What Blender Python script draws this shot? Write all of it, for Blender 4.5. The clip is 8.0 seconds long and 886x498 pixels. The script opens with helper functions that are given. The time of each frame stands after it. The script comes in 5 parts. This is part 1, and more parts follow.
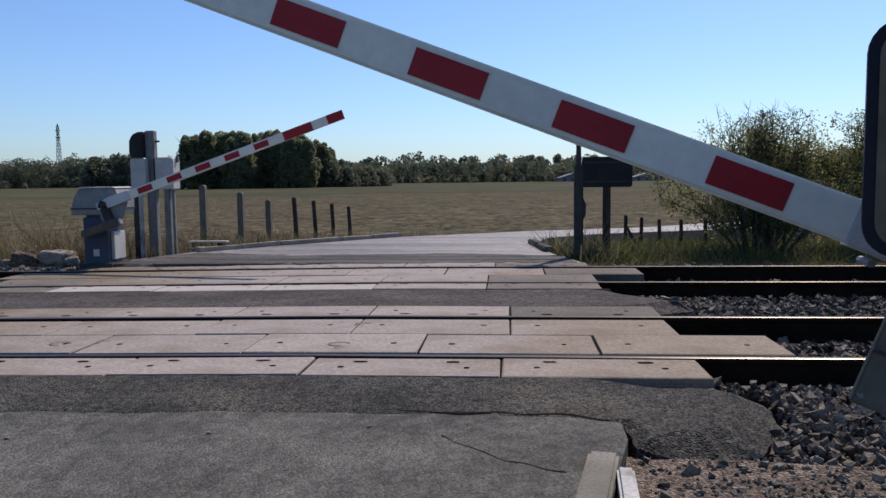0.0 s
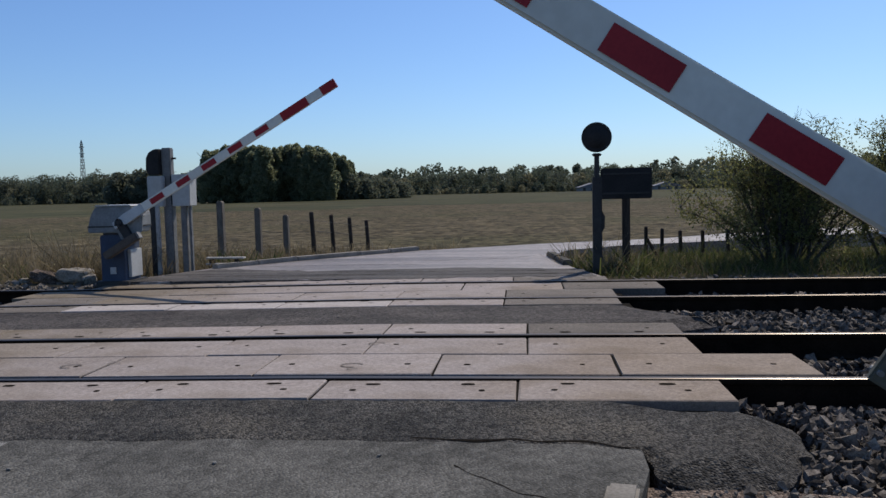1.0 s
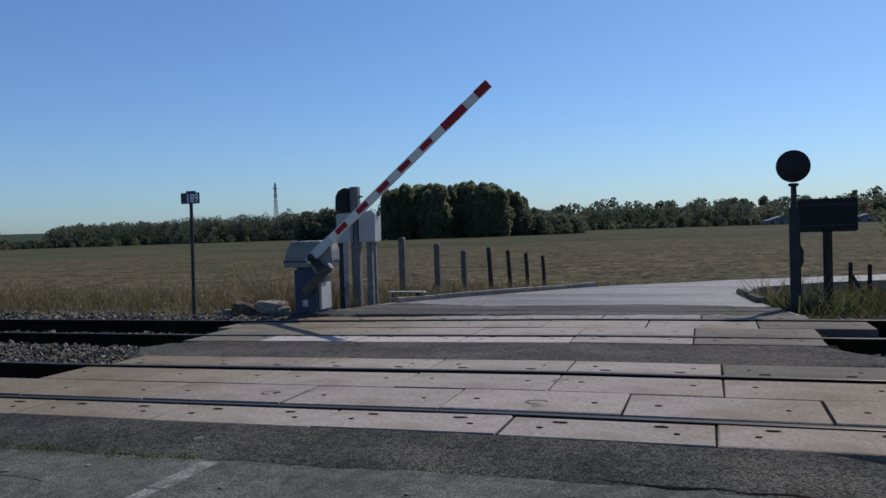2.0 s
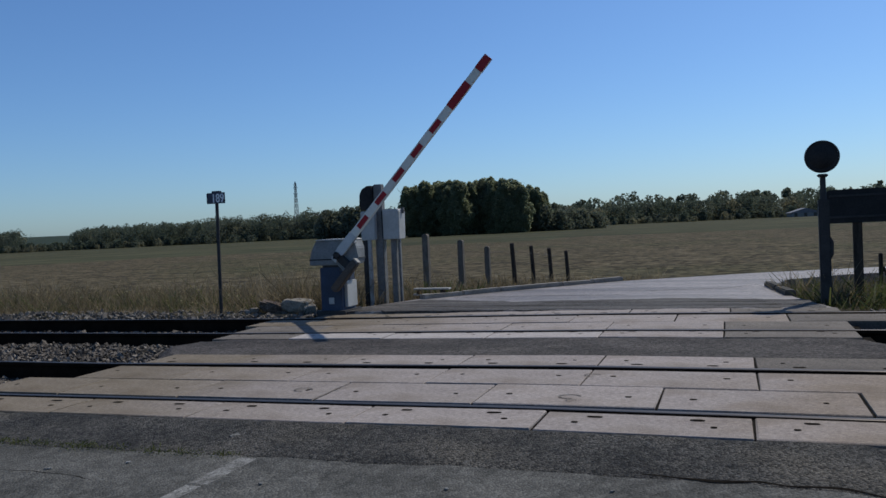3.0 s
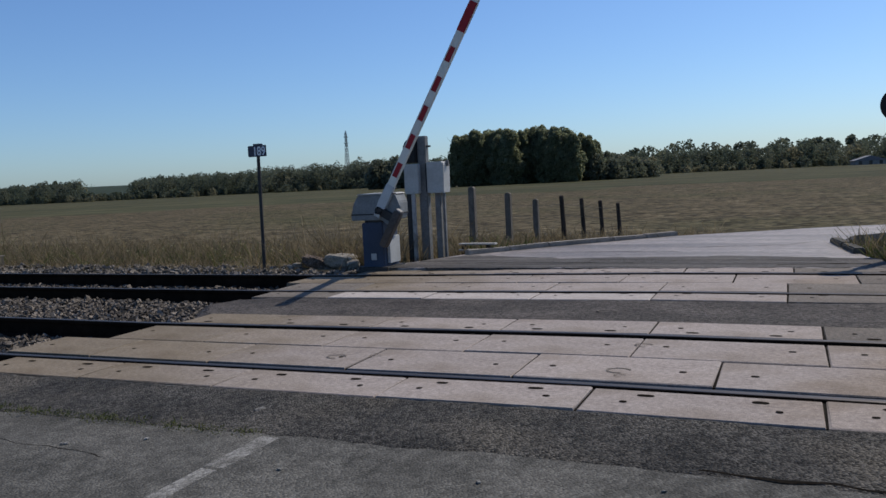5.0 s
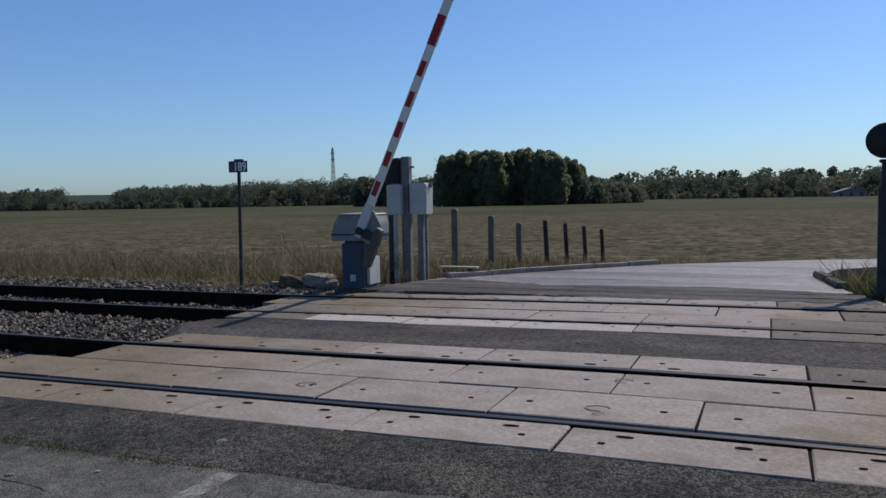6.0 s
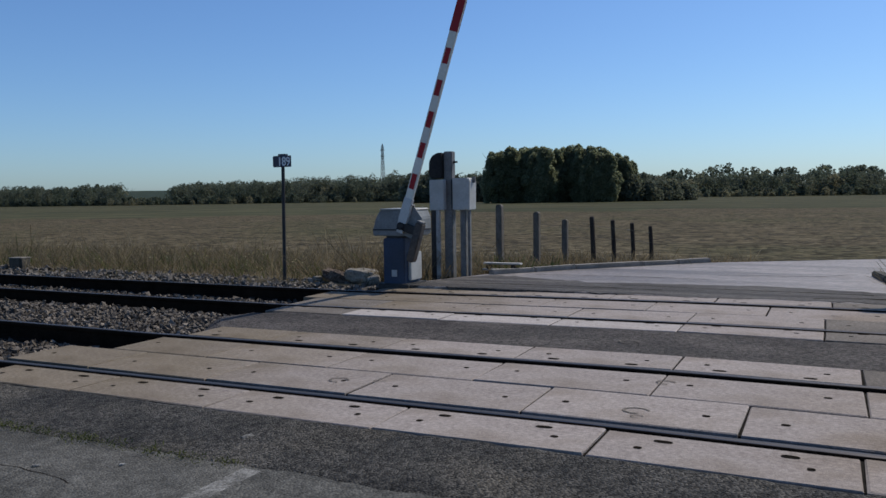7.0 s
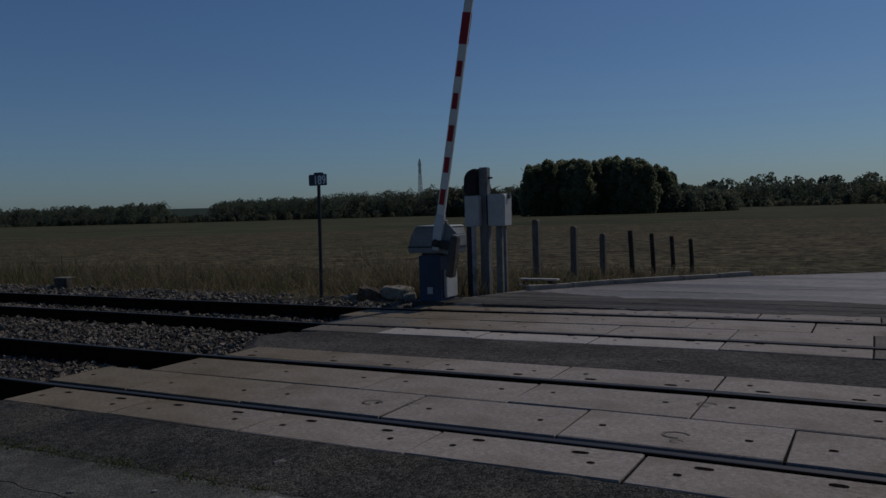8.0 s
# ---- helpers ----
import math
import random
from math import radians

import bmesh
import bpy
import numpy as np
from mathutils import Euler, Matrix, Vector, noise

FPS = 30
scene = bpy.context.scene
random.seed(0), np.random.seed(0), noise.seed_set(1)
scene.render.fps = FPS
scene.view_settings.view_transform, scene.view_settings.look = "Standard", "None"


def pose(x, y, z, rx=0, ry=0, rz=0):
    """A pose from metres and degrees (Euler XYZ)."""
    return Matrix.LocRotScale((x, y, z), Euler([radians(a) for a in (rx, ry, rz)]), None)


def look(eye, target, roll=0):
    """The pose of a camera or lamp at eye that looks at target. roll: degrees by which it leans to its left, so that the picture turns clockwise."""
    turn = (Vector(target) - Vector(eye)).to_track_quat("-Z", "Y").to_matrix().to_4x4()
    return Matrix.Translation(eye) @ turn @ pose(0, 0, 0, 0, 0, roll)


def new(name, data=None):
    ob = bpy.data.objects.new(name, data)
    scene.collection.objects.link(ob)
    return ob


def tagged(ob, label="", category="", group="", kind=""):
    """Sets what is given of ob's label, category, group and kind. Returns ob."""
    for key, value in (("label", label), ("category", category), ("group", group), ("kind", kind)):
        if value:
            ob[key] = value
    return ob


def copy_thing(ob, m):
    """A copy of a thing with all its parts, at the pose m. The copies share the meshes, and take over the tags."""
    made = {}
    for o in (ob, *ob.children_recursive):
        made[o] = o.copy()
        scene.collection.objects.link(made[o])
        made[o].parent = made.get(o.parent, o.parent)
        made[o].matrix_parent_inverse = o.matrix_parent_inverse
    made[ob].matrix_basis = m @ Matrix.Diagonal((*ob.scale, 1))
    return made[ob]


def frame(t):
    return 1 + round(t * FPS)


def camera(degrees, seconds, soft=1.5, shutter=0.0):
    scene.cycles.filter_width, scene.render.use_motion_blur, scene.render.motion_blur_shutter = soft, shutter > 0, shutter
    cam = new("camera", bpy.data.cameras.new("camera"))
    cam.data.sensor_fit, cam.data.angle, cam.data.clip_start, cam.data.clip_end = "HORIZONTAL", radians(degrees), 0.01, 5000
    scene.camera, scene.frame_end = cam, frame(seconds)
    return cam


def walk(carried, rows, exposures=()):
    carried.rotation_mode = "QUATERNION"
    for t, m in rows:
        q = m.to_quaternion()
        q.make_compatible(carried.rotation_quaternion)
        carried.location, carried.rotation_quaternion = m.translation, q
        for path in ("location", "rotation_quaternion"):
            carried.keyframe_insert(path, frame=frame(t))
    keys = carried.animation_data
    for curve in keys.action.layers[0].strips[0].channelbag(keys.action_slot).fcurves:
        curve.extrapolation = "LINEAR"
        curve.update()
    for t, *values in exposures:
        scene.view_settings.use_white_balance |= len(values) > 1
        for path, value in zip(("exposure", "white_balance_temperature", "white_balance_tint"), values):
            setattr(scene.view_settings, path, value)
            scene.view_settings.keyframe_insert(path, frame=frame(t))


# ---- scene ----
cam = camera(58.6, 8.0, 1.5)
PATH = [
    (0, (0.478, 0.929, 1.201), (0.313, 2.914, 1.02), -0.7),
    (0.2, (0.502, 0.957, 1.197), (0.430, 2.954, 1.131), 0.0),
    (0.3, (0.508, 0.972, 1.193), (0.464, 2.968, 1.126), 0.0),
    (0.5, (0.512, 1.0, 1.185), (0.547, 2.999, 1.144), 0.1),
    (1, (0.51, 1.066, 1.239), (0.295, 3.048, 1.087), -1.4),
    (1.5, (0.452, 1.104, 1.312), (-0.068, 3.03, 1.177), -0.5),
    (1.7, (0.434, 1.106, 1.269), (-0.186, 3.007, 1.224), -1.6),
    (2.8, (0.362, 1.065, 1.204), (-0.3, 2.951, 1.131), -2.4),
    (3, (0.344, 1.069, 1.225), (-0.343, 2.947, 1.17), -2.7),
    (3.5, (0.284, 1.116, 1.269), (-0.417, 2.985, 1.136), -2.7),
    (4, (0.26, 1.231, 1.245), (-0.514, 3.068, 1.09), -3.2),
    (4.2, (0.273, 1.297, 1.24), (-0.558, 3.11, 1.097), -2.8),
    (5.3, (0.276, 1.54, 1.302), (-0.496, 3.375, 1.115), -2.6),
    (5.5, (0.27, 1.581, 1.294), (-0.458, 3.436, 1.118), -2.2),
    (6, (0.245, 1.669, 1.332), (-0.525, 3.51, 1.202), -1.1),
    (6.5, (0.246, 1.731, 1.298), (-0.614, 3.535, 1.213), -0.9),
    (7, (0.278, 1.836, 1.306), (-0.604, 3.625, 1.17), -0.9),
    (7.5, (0.284, 1.891, 1.34), (-0.608, 3.677, 1.212), -0.7),
    (8, (0.285, 1.91, 1.347), (-0.683, 3.657, 1.248), -1.7),
]
walk(cam, [(t, look(eye, target, roll)) for t, eye, target, roll in PATH],
     exposures=[(0, 0.33, 6700, 14), (0.2, 0.14, 6550, 11), (0.3, 0.10, 6550, 11), (0.6, 0.09, 6550, 11), (1.0, 0.10, 6550, 11), (1.5, 0.03, 6450, 10), (3.0, -0.15, 6200, 7), (3.5, -0.08, 6250, 8), (4.0, 0.06, 6450, 10), (5.5, 0.03, 6500, 10), (6.5, 0, 6300, 8), (7.3, 0.0, 6400, 9), (7.5, -0.16, 6400, 9), (7.7, -0.58, 6400, 9), (8.0, -1.55, 6350, 9)])

# ---- world and sun ----
SUN_EL, SUN_AZ = radians(50.5), radians(28.0)
world = bpy.data.worlds.new("sky")
scene.world = world
world.use_nodes = True
wn = world.node_tree
sky = wn.nodes.new("ShaderNodeTexSky")
sky.sky_type, sky.sun_disc = "NISHITA", False
sky.sun_elevation, sky.sun_rotation = SUN_EL, SUN_AZ
sky.air_density, sky.dust_density, sky.ozone_density = 1.0, 0.6, 3.5
tint = wn.nodes.new("ShaderNodeMix")
tint.data_type, tint.blend_type = "RGBA", "MULTIPLY"
tint.inputs[0].default_value, tint.inputs[7].default_value = 1.0, (0.755, 0.965, 1.25, 1)
wn.links.new(sky.outputs[0], tint.inputs[6])
wn.links.new(tint.outputs[2], wn.nodes["Background"].inputs[0])
wn.nodes["Background"].inputs[1].default_value = 0.092
sun = new("sun", bpy.data.lights.new("sun", "SUN"))
sun.data.energy, sun.data.angle, sun.data.color = 3.6, radians(0.53), (1.0, 0.92, 0.81)
sun_way = Vector((math.sin(SUN_AZ) * math.cos(SUN_EL), math.cos(SUN_AZ) * math.cos(SUN_EL), math.sin(SUN_EL)))
sun.matrix_world = look(sun_way * 50, (0, 0, 0))


# ---- materials ----
def mat(name, dark, light, scale=8.0, rough=0.8, metal=0.0, bump=0.3, fine=60.0, stretch=(1, 1, 1), stain=None, amount=0.5,
        per_object=0.0, spec=0.5, island=0.0, bump_dist=0.01, stain_scale=1.1, speck=0.0, grit=110.0, ends=None):
    """A rough procedural surface: two scales of colour, stains of their own shape, fine relief."""
    m = bpy.data.materials.new(name)
    m.use_nodes = True
    t = m.node_tree
    n, l = t.nodes, t.links
    b = n["Principled BSDF"]
    co = n.new("ShaderNodeTexCoord")
    mp = n.new("ShaderNodeMapping")
    mp.inputs["Scale"].default_value = stretch
    geo = n.new("ShaderNodeNewGeometry")
    l.new(geo.outputs["Position"] if per_object == 0 else co.outputs["Object"], mp.inputs[0])
    big = n.new("ShaderNodeTexNoise")
    big.inputs["Scale"].default_value, big.inputs["Detail"].default_value = scale, 6
    small = n.new("ShaderNodeTexNoise")
    small.inputs["Scale"].default_value, small.inputs["Detail"].default_value = fine, 4
    for x in (big, small):
        l.new(mp.outputs[0], x.inputs["Vector"])
    mix = n.new("ShaderNodeMath")
    mix.operation = "ADD"
    half = n.new("ShaderNodeMath")
    half.operation, half.inputs[1].default_value = "MULTIPLY_ADD", 0.5
    l.new(big.outputs[0], mix.inputs[0])
    l.new(small.outputs[0], mix.inputs[1])
    l.new(mix.outputs[0], half.inputs[0])
    half.inputs[2].default_value = 0.0
    ramp = n.new("ShaderNodeValToRGB")
    ramp.color_ramp.elements[0].position, ramp.color_ramp.elements[1].position = 0.36, 0.64
    ramp.color_ramp.elements[0].color, ramp.color_ramp.elements[1].color = (*dark, 1), (*light, 1)
    l.new(half.outputs[0], ramp.inputs[0])
    out = ramp.outputs[0]
    if stain:
        st = n.new("ShaderNodeTexNoise")
        st.inputs["Scale"].default_value, st.inputs["Detail"].default_value = stain_scale, 5
        l.new(mp.outputs[0], st.inputs["Vector"])
        sr = n.new("ShaderNodeValToRGB")
        sr.color_ramp.elements[0].position, sr.color_ramp.elements[1].position = 0.48, 0.68
        sr.color_ramp.elements[1].color = (amount, amount, amount, 1)
        l.new(st.outputs[0], sr.inputs[0])
        mx = n.new("ShaderNodeMix")
        mx.data_type = "RGBA"
        l.new(sr.outputs[0], mx.inputs[0])
        l.new(out, mx.inputs[6])
        mx.inputs[7].default_value = (*stain, 1)
        out = mx.outputs[2]
    if ends:
        # untrodden ends of the crossing keep their brown dirt: colour, then stretches of x and how much
        sep = n.new("ShaderNodeSeparateXYZ")
        wob = n.new("ShaderNodeTexNoise")
        wob.inputs["Scale"].default_value, wob.inputs["Detail"].default_value = 1.3, 5
        l.new(geo.outputs["Position"], sep.inputs[0])
        l.new(geo.outputs["Position"], wob.inputs["Vector"])
        shift = n.new("ShaderNodeMath")
        shift.operation, shift.inputs[1].default_value = "MULTIPLY_ADD", 2.4
        l.new(wob.outputs[0], shift.inputs[0])
        l.new(sep.outputs[0], shift.inputs[2])
        for colour, x_from, x_to, most in ends:
            er = n.new("ShaderNodeMapRange")
            er.interpolation_type = "SMOOTHSTEP"
            er.inputs[1].default_value, er.inputs[2].default_value, er.inputs[3].default_value, er.inputs[4].default_value = x_from + 1.2, x_to + 1.2, 0.0, most
            l.new(shift.outputs[0], er.inputs[0])
            em = n.new("ShaderNodeMix")
            em.data_type, em.blend_type = "RGBA", "MULTIPLY"
            l.new(er.outputs[0], em.inputs[0])
            l.new(out, em.inputs[6])
            em.inputs[7].default_value = (*colour, 1)
            out = em.outputs[2]
    if per_object or island:
        hs = n.new("ShaderNodeHueSaturation")
        rnd = n.new("ShaderNodeMapRange")
        k = per_object or island
        rnd.inputs[3].default_value, rnd.inputs[4].default_value = 1 - k, 1 + k
        if island:
            l.new(geo.outputs["Random Per Island"], rnd.inputs[0])
        else:
            info = n.new("ShaderNodeObjectInfo")
            l.new(info.outputs["Random"], rnd.inputs[0])
        l.new(rnd.outputs[0], hs.inputs["Value"])
        l.new(out, hs.inputs["Color"])
        out = hs.outputs[0]
    height = half.outputs[0]
    if speck:
        vor = n.new("ShaderNodeTexVoronoi")
        vor.inputs["Scale"].default_value = grit
        l.new(mp.outputs[0], vor.inputs["Vector"])
        bw = n.new("ShaderNodeRGBToBW")
        l.new(vor.outputs["Color"], bw.inputs[0])
        sp = n.new("ShaderNodeMapRange")
        sp.inputs[1].default_value, sp.inputs[2].default_value = 0.25, 0.8
        sp.inputs[3].default_value, sp.inputs[4].default_value = max(0.05, 1 - speck), 1 + speck * 1.3
        l.new(bw.outputs[0], sp.inputs[0])
        h2 = n.new("ShaderNodeHueSaturation")
        l.new(sp.outputs[0], h2.inputs["Value"])
        l.new(out, h2.inputs["Color"])
        out = h2.outputs[0]
        hm = n.new("ShaderNodeMath")
        hm.operation = "MULTIPLY_ADD"
        l.new(vor.outputs["Distance"], hm.inputs[0])
        hm.inputs[1].default_value = -0.9
        l.new(height, hm.inputs[2])
        height = hm.outputs[0]
    l.new(out, b.inputs["Base Color"])
    b.inputs["Roughness"].default_value, b.inputs["Metallic"].default_value = rough, metal
    b.inputs["Specular IOR Level"].default_value = spec
    if bump:
        bp = n.new("ShaderNodeBump")
        bp.inputs["Strength"].default_value, bp.inputs["Distance"].default_value = bump, bump_dist
        l.new(height, bp.inputs["Height"])
        l.new(bp.outputs[0], b.inputs["Normal"])
    return m


def leaf_mat(name, a, c, through_amount=0.35):
    """Leaves and blades: each its own tint, some light passing through."""
    m = bpy.data.materials.new(name)
    m.use_nodes = True
    n, l = m.node_tree.nodes, m.node_tree.links
    b = n["Principled BSDF"]
    geo = n.new("ShaderNodeNewGeometry")
    ramp = n.new("ShaderNodeValToRGB")
    ramp.color_ramp.elements[0].color, ramp.color_ramp.elements[1].color = (*a, 1), (*c, 1)
    l.new(geo.outputs["Random Per Island"], ramp.inputs[0])
    l.new(ramp.outputs[0], b.inputs["Base Color"])
    b.inputs["Roughness"].default_value = 0.7
    b.inputs["Specular IOR Level"].default_value = 0.2
    tr = n.new("ShaderNodeBsdfTranslucent")
    l.new(ramp.outputs[0], tr.inputs[0])
    mx = n.new("ShaderNodeMixShader")
    mx.inputs[0].default_value = through_amount
    l.new(b.outputs[0], mx.inputs[1])
    l.new(tr.outputs[0], mx.inputs[2])
    l.new(mx.outputs[0], n["Material Output"].inputs[0])
    return m


ASPHALT_OLD = mat("old asphalt", (0.054, 0.052, 0.046), (0.122, 0.117, 0.104), 0.9, 0.92, bump=0.9, fine=9, stain=(0.155, 0.147, 0.13), amount=0.65, bump_dist=0.009, speck=0.28, grit=80, spec=0.12)
ASPHALT_NEW = mat("coarse dark asphalt", (0.0255, 0.024, 0.0215), (0.077, 0.071, 0.062), 1.7, 0.9, bump=1.0, fine=14, stain=(0.105, 0.092, 0.072), amount=0.6, bump_dist=0.014, speck=0.62, grit=78, spec=0.12)
ASPHALT_MID = mat("worn asphalt between tracks", (0.037, 0.032, 0.029), (0.099, 0.087, 0.077), 1.8, 0.88, bump=0.9, fine=20, stain=(0.042, 0.038, 0.034), amount=0.6, stretch=(0.6, 1, 1), bump_dist=0.01, speck=0.45, grit=75, spec=0.12)
ASPHALT_FAR = mat("pale far asphalt", (0.15, 0.127, 0.110), (0.30, 0.26, 0.23), 0.7, 0.55, bump=0.3, fine=18, stain=(0.085, 0.073, 0.063), amount=0.8, stretch=(0.22, 1.9, 1), speck=0.35, grit=60, spec=0.33)
ASPHALT_APRON = mat("dark streaked asphalt", (0.04, 0.036, 0.033), (0.13, 0.117, 0.104), 0.9, 0.8, bump=0.5, fine=16, stain=(0.03, 0.027, 0.024), amount=0.85, stretch=(0.3, 3.2, 1), stain_scale=1.6, speck=0.35, grit=60, spec=0.15)
SLAB = mat("concrete slab", (0.222, 0.189, 0.168), (0.38, 0.332, 0.298), 1.8, 0.85, bump=0.4, fine=30, stain=(0.165, 0.132, 0.103), amount=0.7, per_object=0.07, stretch=(0.9, 1.15, 1), bump_dist=0.006, speck=0.12, grit=150, stain_scale=1.7, spec=0.12, ends=[((0.62, 0.585, 0.475), -2.2, -5.0, 1.0), ((0.82, 0.765, 0.67), 0.0, 1.2, 1.0)])
SLAB_PALE = mat("clean pale concrete slab", (0.30, 0.265, 0.24), (0.48, 0.43, 0.395), 1.8, 0.85, bump=0.4, fine=30, stain=(0.20, 0.17, 0.14), amount=0.5, per_object=0.05, stretch=(0.9, 1.15, 1), bump_dist=0.006, speck=0.12, grit=150, stain_scale=1.7, spec=0.12)
SLAB_DARK = mat("dark concrete slab", (0.10, 0.087, 0.073), (0.215, 0.187, 0.158), 2.2, 0.88, bump=0.4, fine=35, stain=(0.065, 0.056, 0.046), amount=0.7, per_object=0.1, stretch=(0.9, 1.15, 1), bump_dist=0.006, speck=0.15, grit=150, spec=0.1)
HOLE = mat("dark steel socket", (0.008, 0.007, 0.006), (0.02, 0.017, 0.014), 40, 1.0, bump=0, spec=0.0)
RUBBER = mat("dirt in the joint", (0.012, 0.011, 0.01), (0.03, 0.027, 0.023), 20, 1.0, bump=0.3, spec=0.0)
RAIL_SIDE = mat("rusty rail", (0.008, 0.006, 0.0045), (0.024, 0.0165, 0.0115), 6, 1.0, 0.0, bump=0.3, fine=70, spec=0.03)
RAIL_TOP = mat("polished rail head", (0.13, 0.113, 0.097), (0.26, 0.232, 0.205), 3, 0.26, 1.0, bump=0.03, stretch=(0.1, 6, 1))
RAIL_TOP.node_tree.nodes["Principled BSDF"].inputs["Specular Tint"].default_value = (0.5, 0.46, 0.42, 1)
RAIL_WORN = mat("dull worn rail head", (0.045, 0.037, 0.031), (0.095, 0.08, 0.068), 3, 0.5, 0.6, bump=0.05, stretch=(0.1, 6, 1), spec=0.2)
BALLAST_BED = mat("ballast bed", (0.018, 0.017, 0.016), (0.07, 0.065, 0.06), 25, 0.95, bump=1.0, fine=60, bump_dist=0.03, spec=0.12)
STONE = mat("ballast stone", (0.036, 0.030, 0.0245), (0.205, 0.175, 0.142), 14, 0.9, bump=0.5, fine=90, island=0.75, spec=0.1)
STONE_BROWN = mat("pale crushed stone", (0.085, 0.074, 0.06), (0.215, 0.188, 0.155), 9, 0.88, bump=0.4, fine=70, island=0.5, spec=0.12)
PALE_STONE = mat("pale broken limestone", (0.17, 0.15, 0.12), (0.36, 0.325, 0.27), 12, 0.9, bump=0.9, fine=45, stain=(0.10, 0.08, 0.055), amount=0.7, stain_scale=9, bump_dist=0.03, spec=0.1)
SOIL = mat("dry brown soil", (0.092, 0.070, 0.056), (0.235, 0.183, 0.145), 5, 0.95, bump=1.0, fine=55, stain=(0.05, 0.040, 0.031), amount=0.6, bump_dist=0.02, speck=0.45, grit=70, spec=0.1)
KERB = mat("weathered kerb concrete", (0.165, 0.15, 0.127), (0.30, 0.275, 0.238), 6, 0.88, bump=0.4, fine=70, stain=(0.09, 0.086, 0.07), amount=0.6, per_object=0.1, bump_dist=0.004, spec=0.1)
KERB_DARK = mat("dark mossy kerb concrete and shaded box sides", (0.06, 0.055, 0.047), (0.13, 0.12, 0.10), 6, 0.92, bump=0.5, fine=60, stain=(0.05, 0.04, 0.03), amount=0.6, per_object=0.1, spec=0.1)
WHITE_KERB = mat("whitewashed kerb", (0.30, 0.288, 0.268), (0.54, 0.525, 0.495), 7, 0.85, bump=0.5, fine=60, stain=(0.18, 0.165, 0.14), amount=0.8, stain_scale=6, bump_dist=0.005, spec=0.15)
ROADPAINT = mat("worn road paint", (0.125, 0.12, 0.108), (0.25, 0.243, 0.225), 6, 0.88, bump=0.5, fine=40, stain=(0.09, 0.085, 0.075), amount=0.85, stain_scale=7, speck=0.3, grit=85, spec=0.12)
ARM_WHITE = mat("white enamel", (0.64, 0.625, 0.54), (0.75, 0.735, 0.64), 1.5, 0.5, bump=0.03, fine=30, stain=(0.5, 0.48, 0.40), amount=0.35, per_object=0.01, spec=0.25)
ARM_RED = mat("red reflective film", (0.26, 0.013, 0.019), (0.345, 0.021, 0.027), 4, 0.5, bump=0.04, fine=90, per_object=0.05, spec=0.25)
ARM_GREY = mat("grey aluminium end", (0.40, 0.41, 0.40), (0.52, 0.53, 0.52), 5, 0.5, 0.2, bump=0.05, per_object=0.01)
MACHINE = mat("grey machine paint", (0.165, 0.172, 0.17), (0.26, 0.268, 0.26), 3, 0.55, bump=0.08, fine=40, stain=(0.10, 0.098, 0.09), amount=0.6, stain_scale=3, spec=0.3)
MACHINE_BLUE = mat("blue-grey pedestal paint", (0.034, 0.050, 0.086), (0.060, 0.082, 0.128), 3, 0.6, bump=0.08, fine=40, stain=(0.042, 0.046, 0.055), amount=0.6, spec=0.25)
GALV = mat("galvanised steel", (0.12, 0.12, 0.116), (0.23, 0.225, 0.215), 9, 0.6, 0.2, bump=0.06, fine=50, stain=(0.10, 0.095, 0.085), amount=0.5)
DARK_STEEL = mat("dark weathered steel", (0.022, 0.021, 0.02), (0.05, 0.047, 0.044), 6, 0.7, 0.2, bump=0.15, fine=50)
BLACK = mat("matt black paint", (0.011, 0.0105, 0.0105), (0.025, 0.0235, 0.0225), 5, 0.7, bump=0.08, fine=40, spec=0.3)
PLATE_GREY = mat("grey-green plate paint", (0.092, 0.092, 0.072), (0.155, 0.152, 0.122), 3, 0.7, bump=0.12, fine=30, stain=(0.075, 0.064, 0.038), amount=0.8, stain_scale=4, bump_dist=0.004, spec=0.12)
RUSTY = mat("rusty counterweight", (0.045, 0.04, 0.037), (0.13, 0.115, 0.10), 8, 0.75, 0.2, bump=0.25, fine=50, stain=(0.12, 0.08, 0.05), amount=0.6)
CABINET = mat("pale grey cabinet", (0.36, 0.36, 0.34), (0.48, 0.475, 0.45), 3, 0.5, bump=0.05, fine=30, stain=(0.26, 0.25, 0.22), amount=0.5, stain_scale=3)
SIGN_FACE = mat("dirty cream sign face", (0.12, 0.110, 0.079), (0.185, 0.170, 0.126), 2.5, 0.75, bump=0.04, fine=25, stain=(0.075, 0.064, 0.042), amount=0.7, stain_scale=5, spec=0.06)
SIGN_BLUE = mat("navy sign border", (0.006, 0.008, 0.015), (0.011, 0.014, 0.024), 6, 0.5, bump=0.03, spec=0.2)
LETTER = mat("black lettering", (0.010, 0.010, 0.012), (0.022, 0.021, 0.022), 20, 0.6, bump=0, spec=0.1)
WHITE_LETTER = mat("white lettering", (0.72, 0.72, 0.70), (0.8, 0.8, 0.78), 20, 0.5, bump=0)
PLATE_BLUE = mat("dark blue plate", (0.012, 0.016, 0.04), (0.022, 0.028, 0.06), 9, 0.4, bump=0.03)
POST_GREY = mat("grey concrete post", (0.095, 0.084, 0.07), (0.185, 0.166, 0.14), 7, 0.9, bump=0.4, fine=50, stain=(0.075, 0.07, 0.052), amount=0.5, stretch=(2, 2, 0.6), spec=0.1)
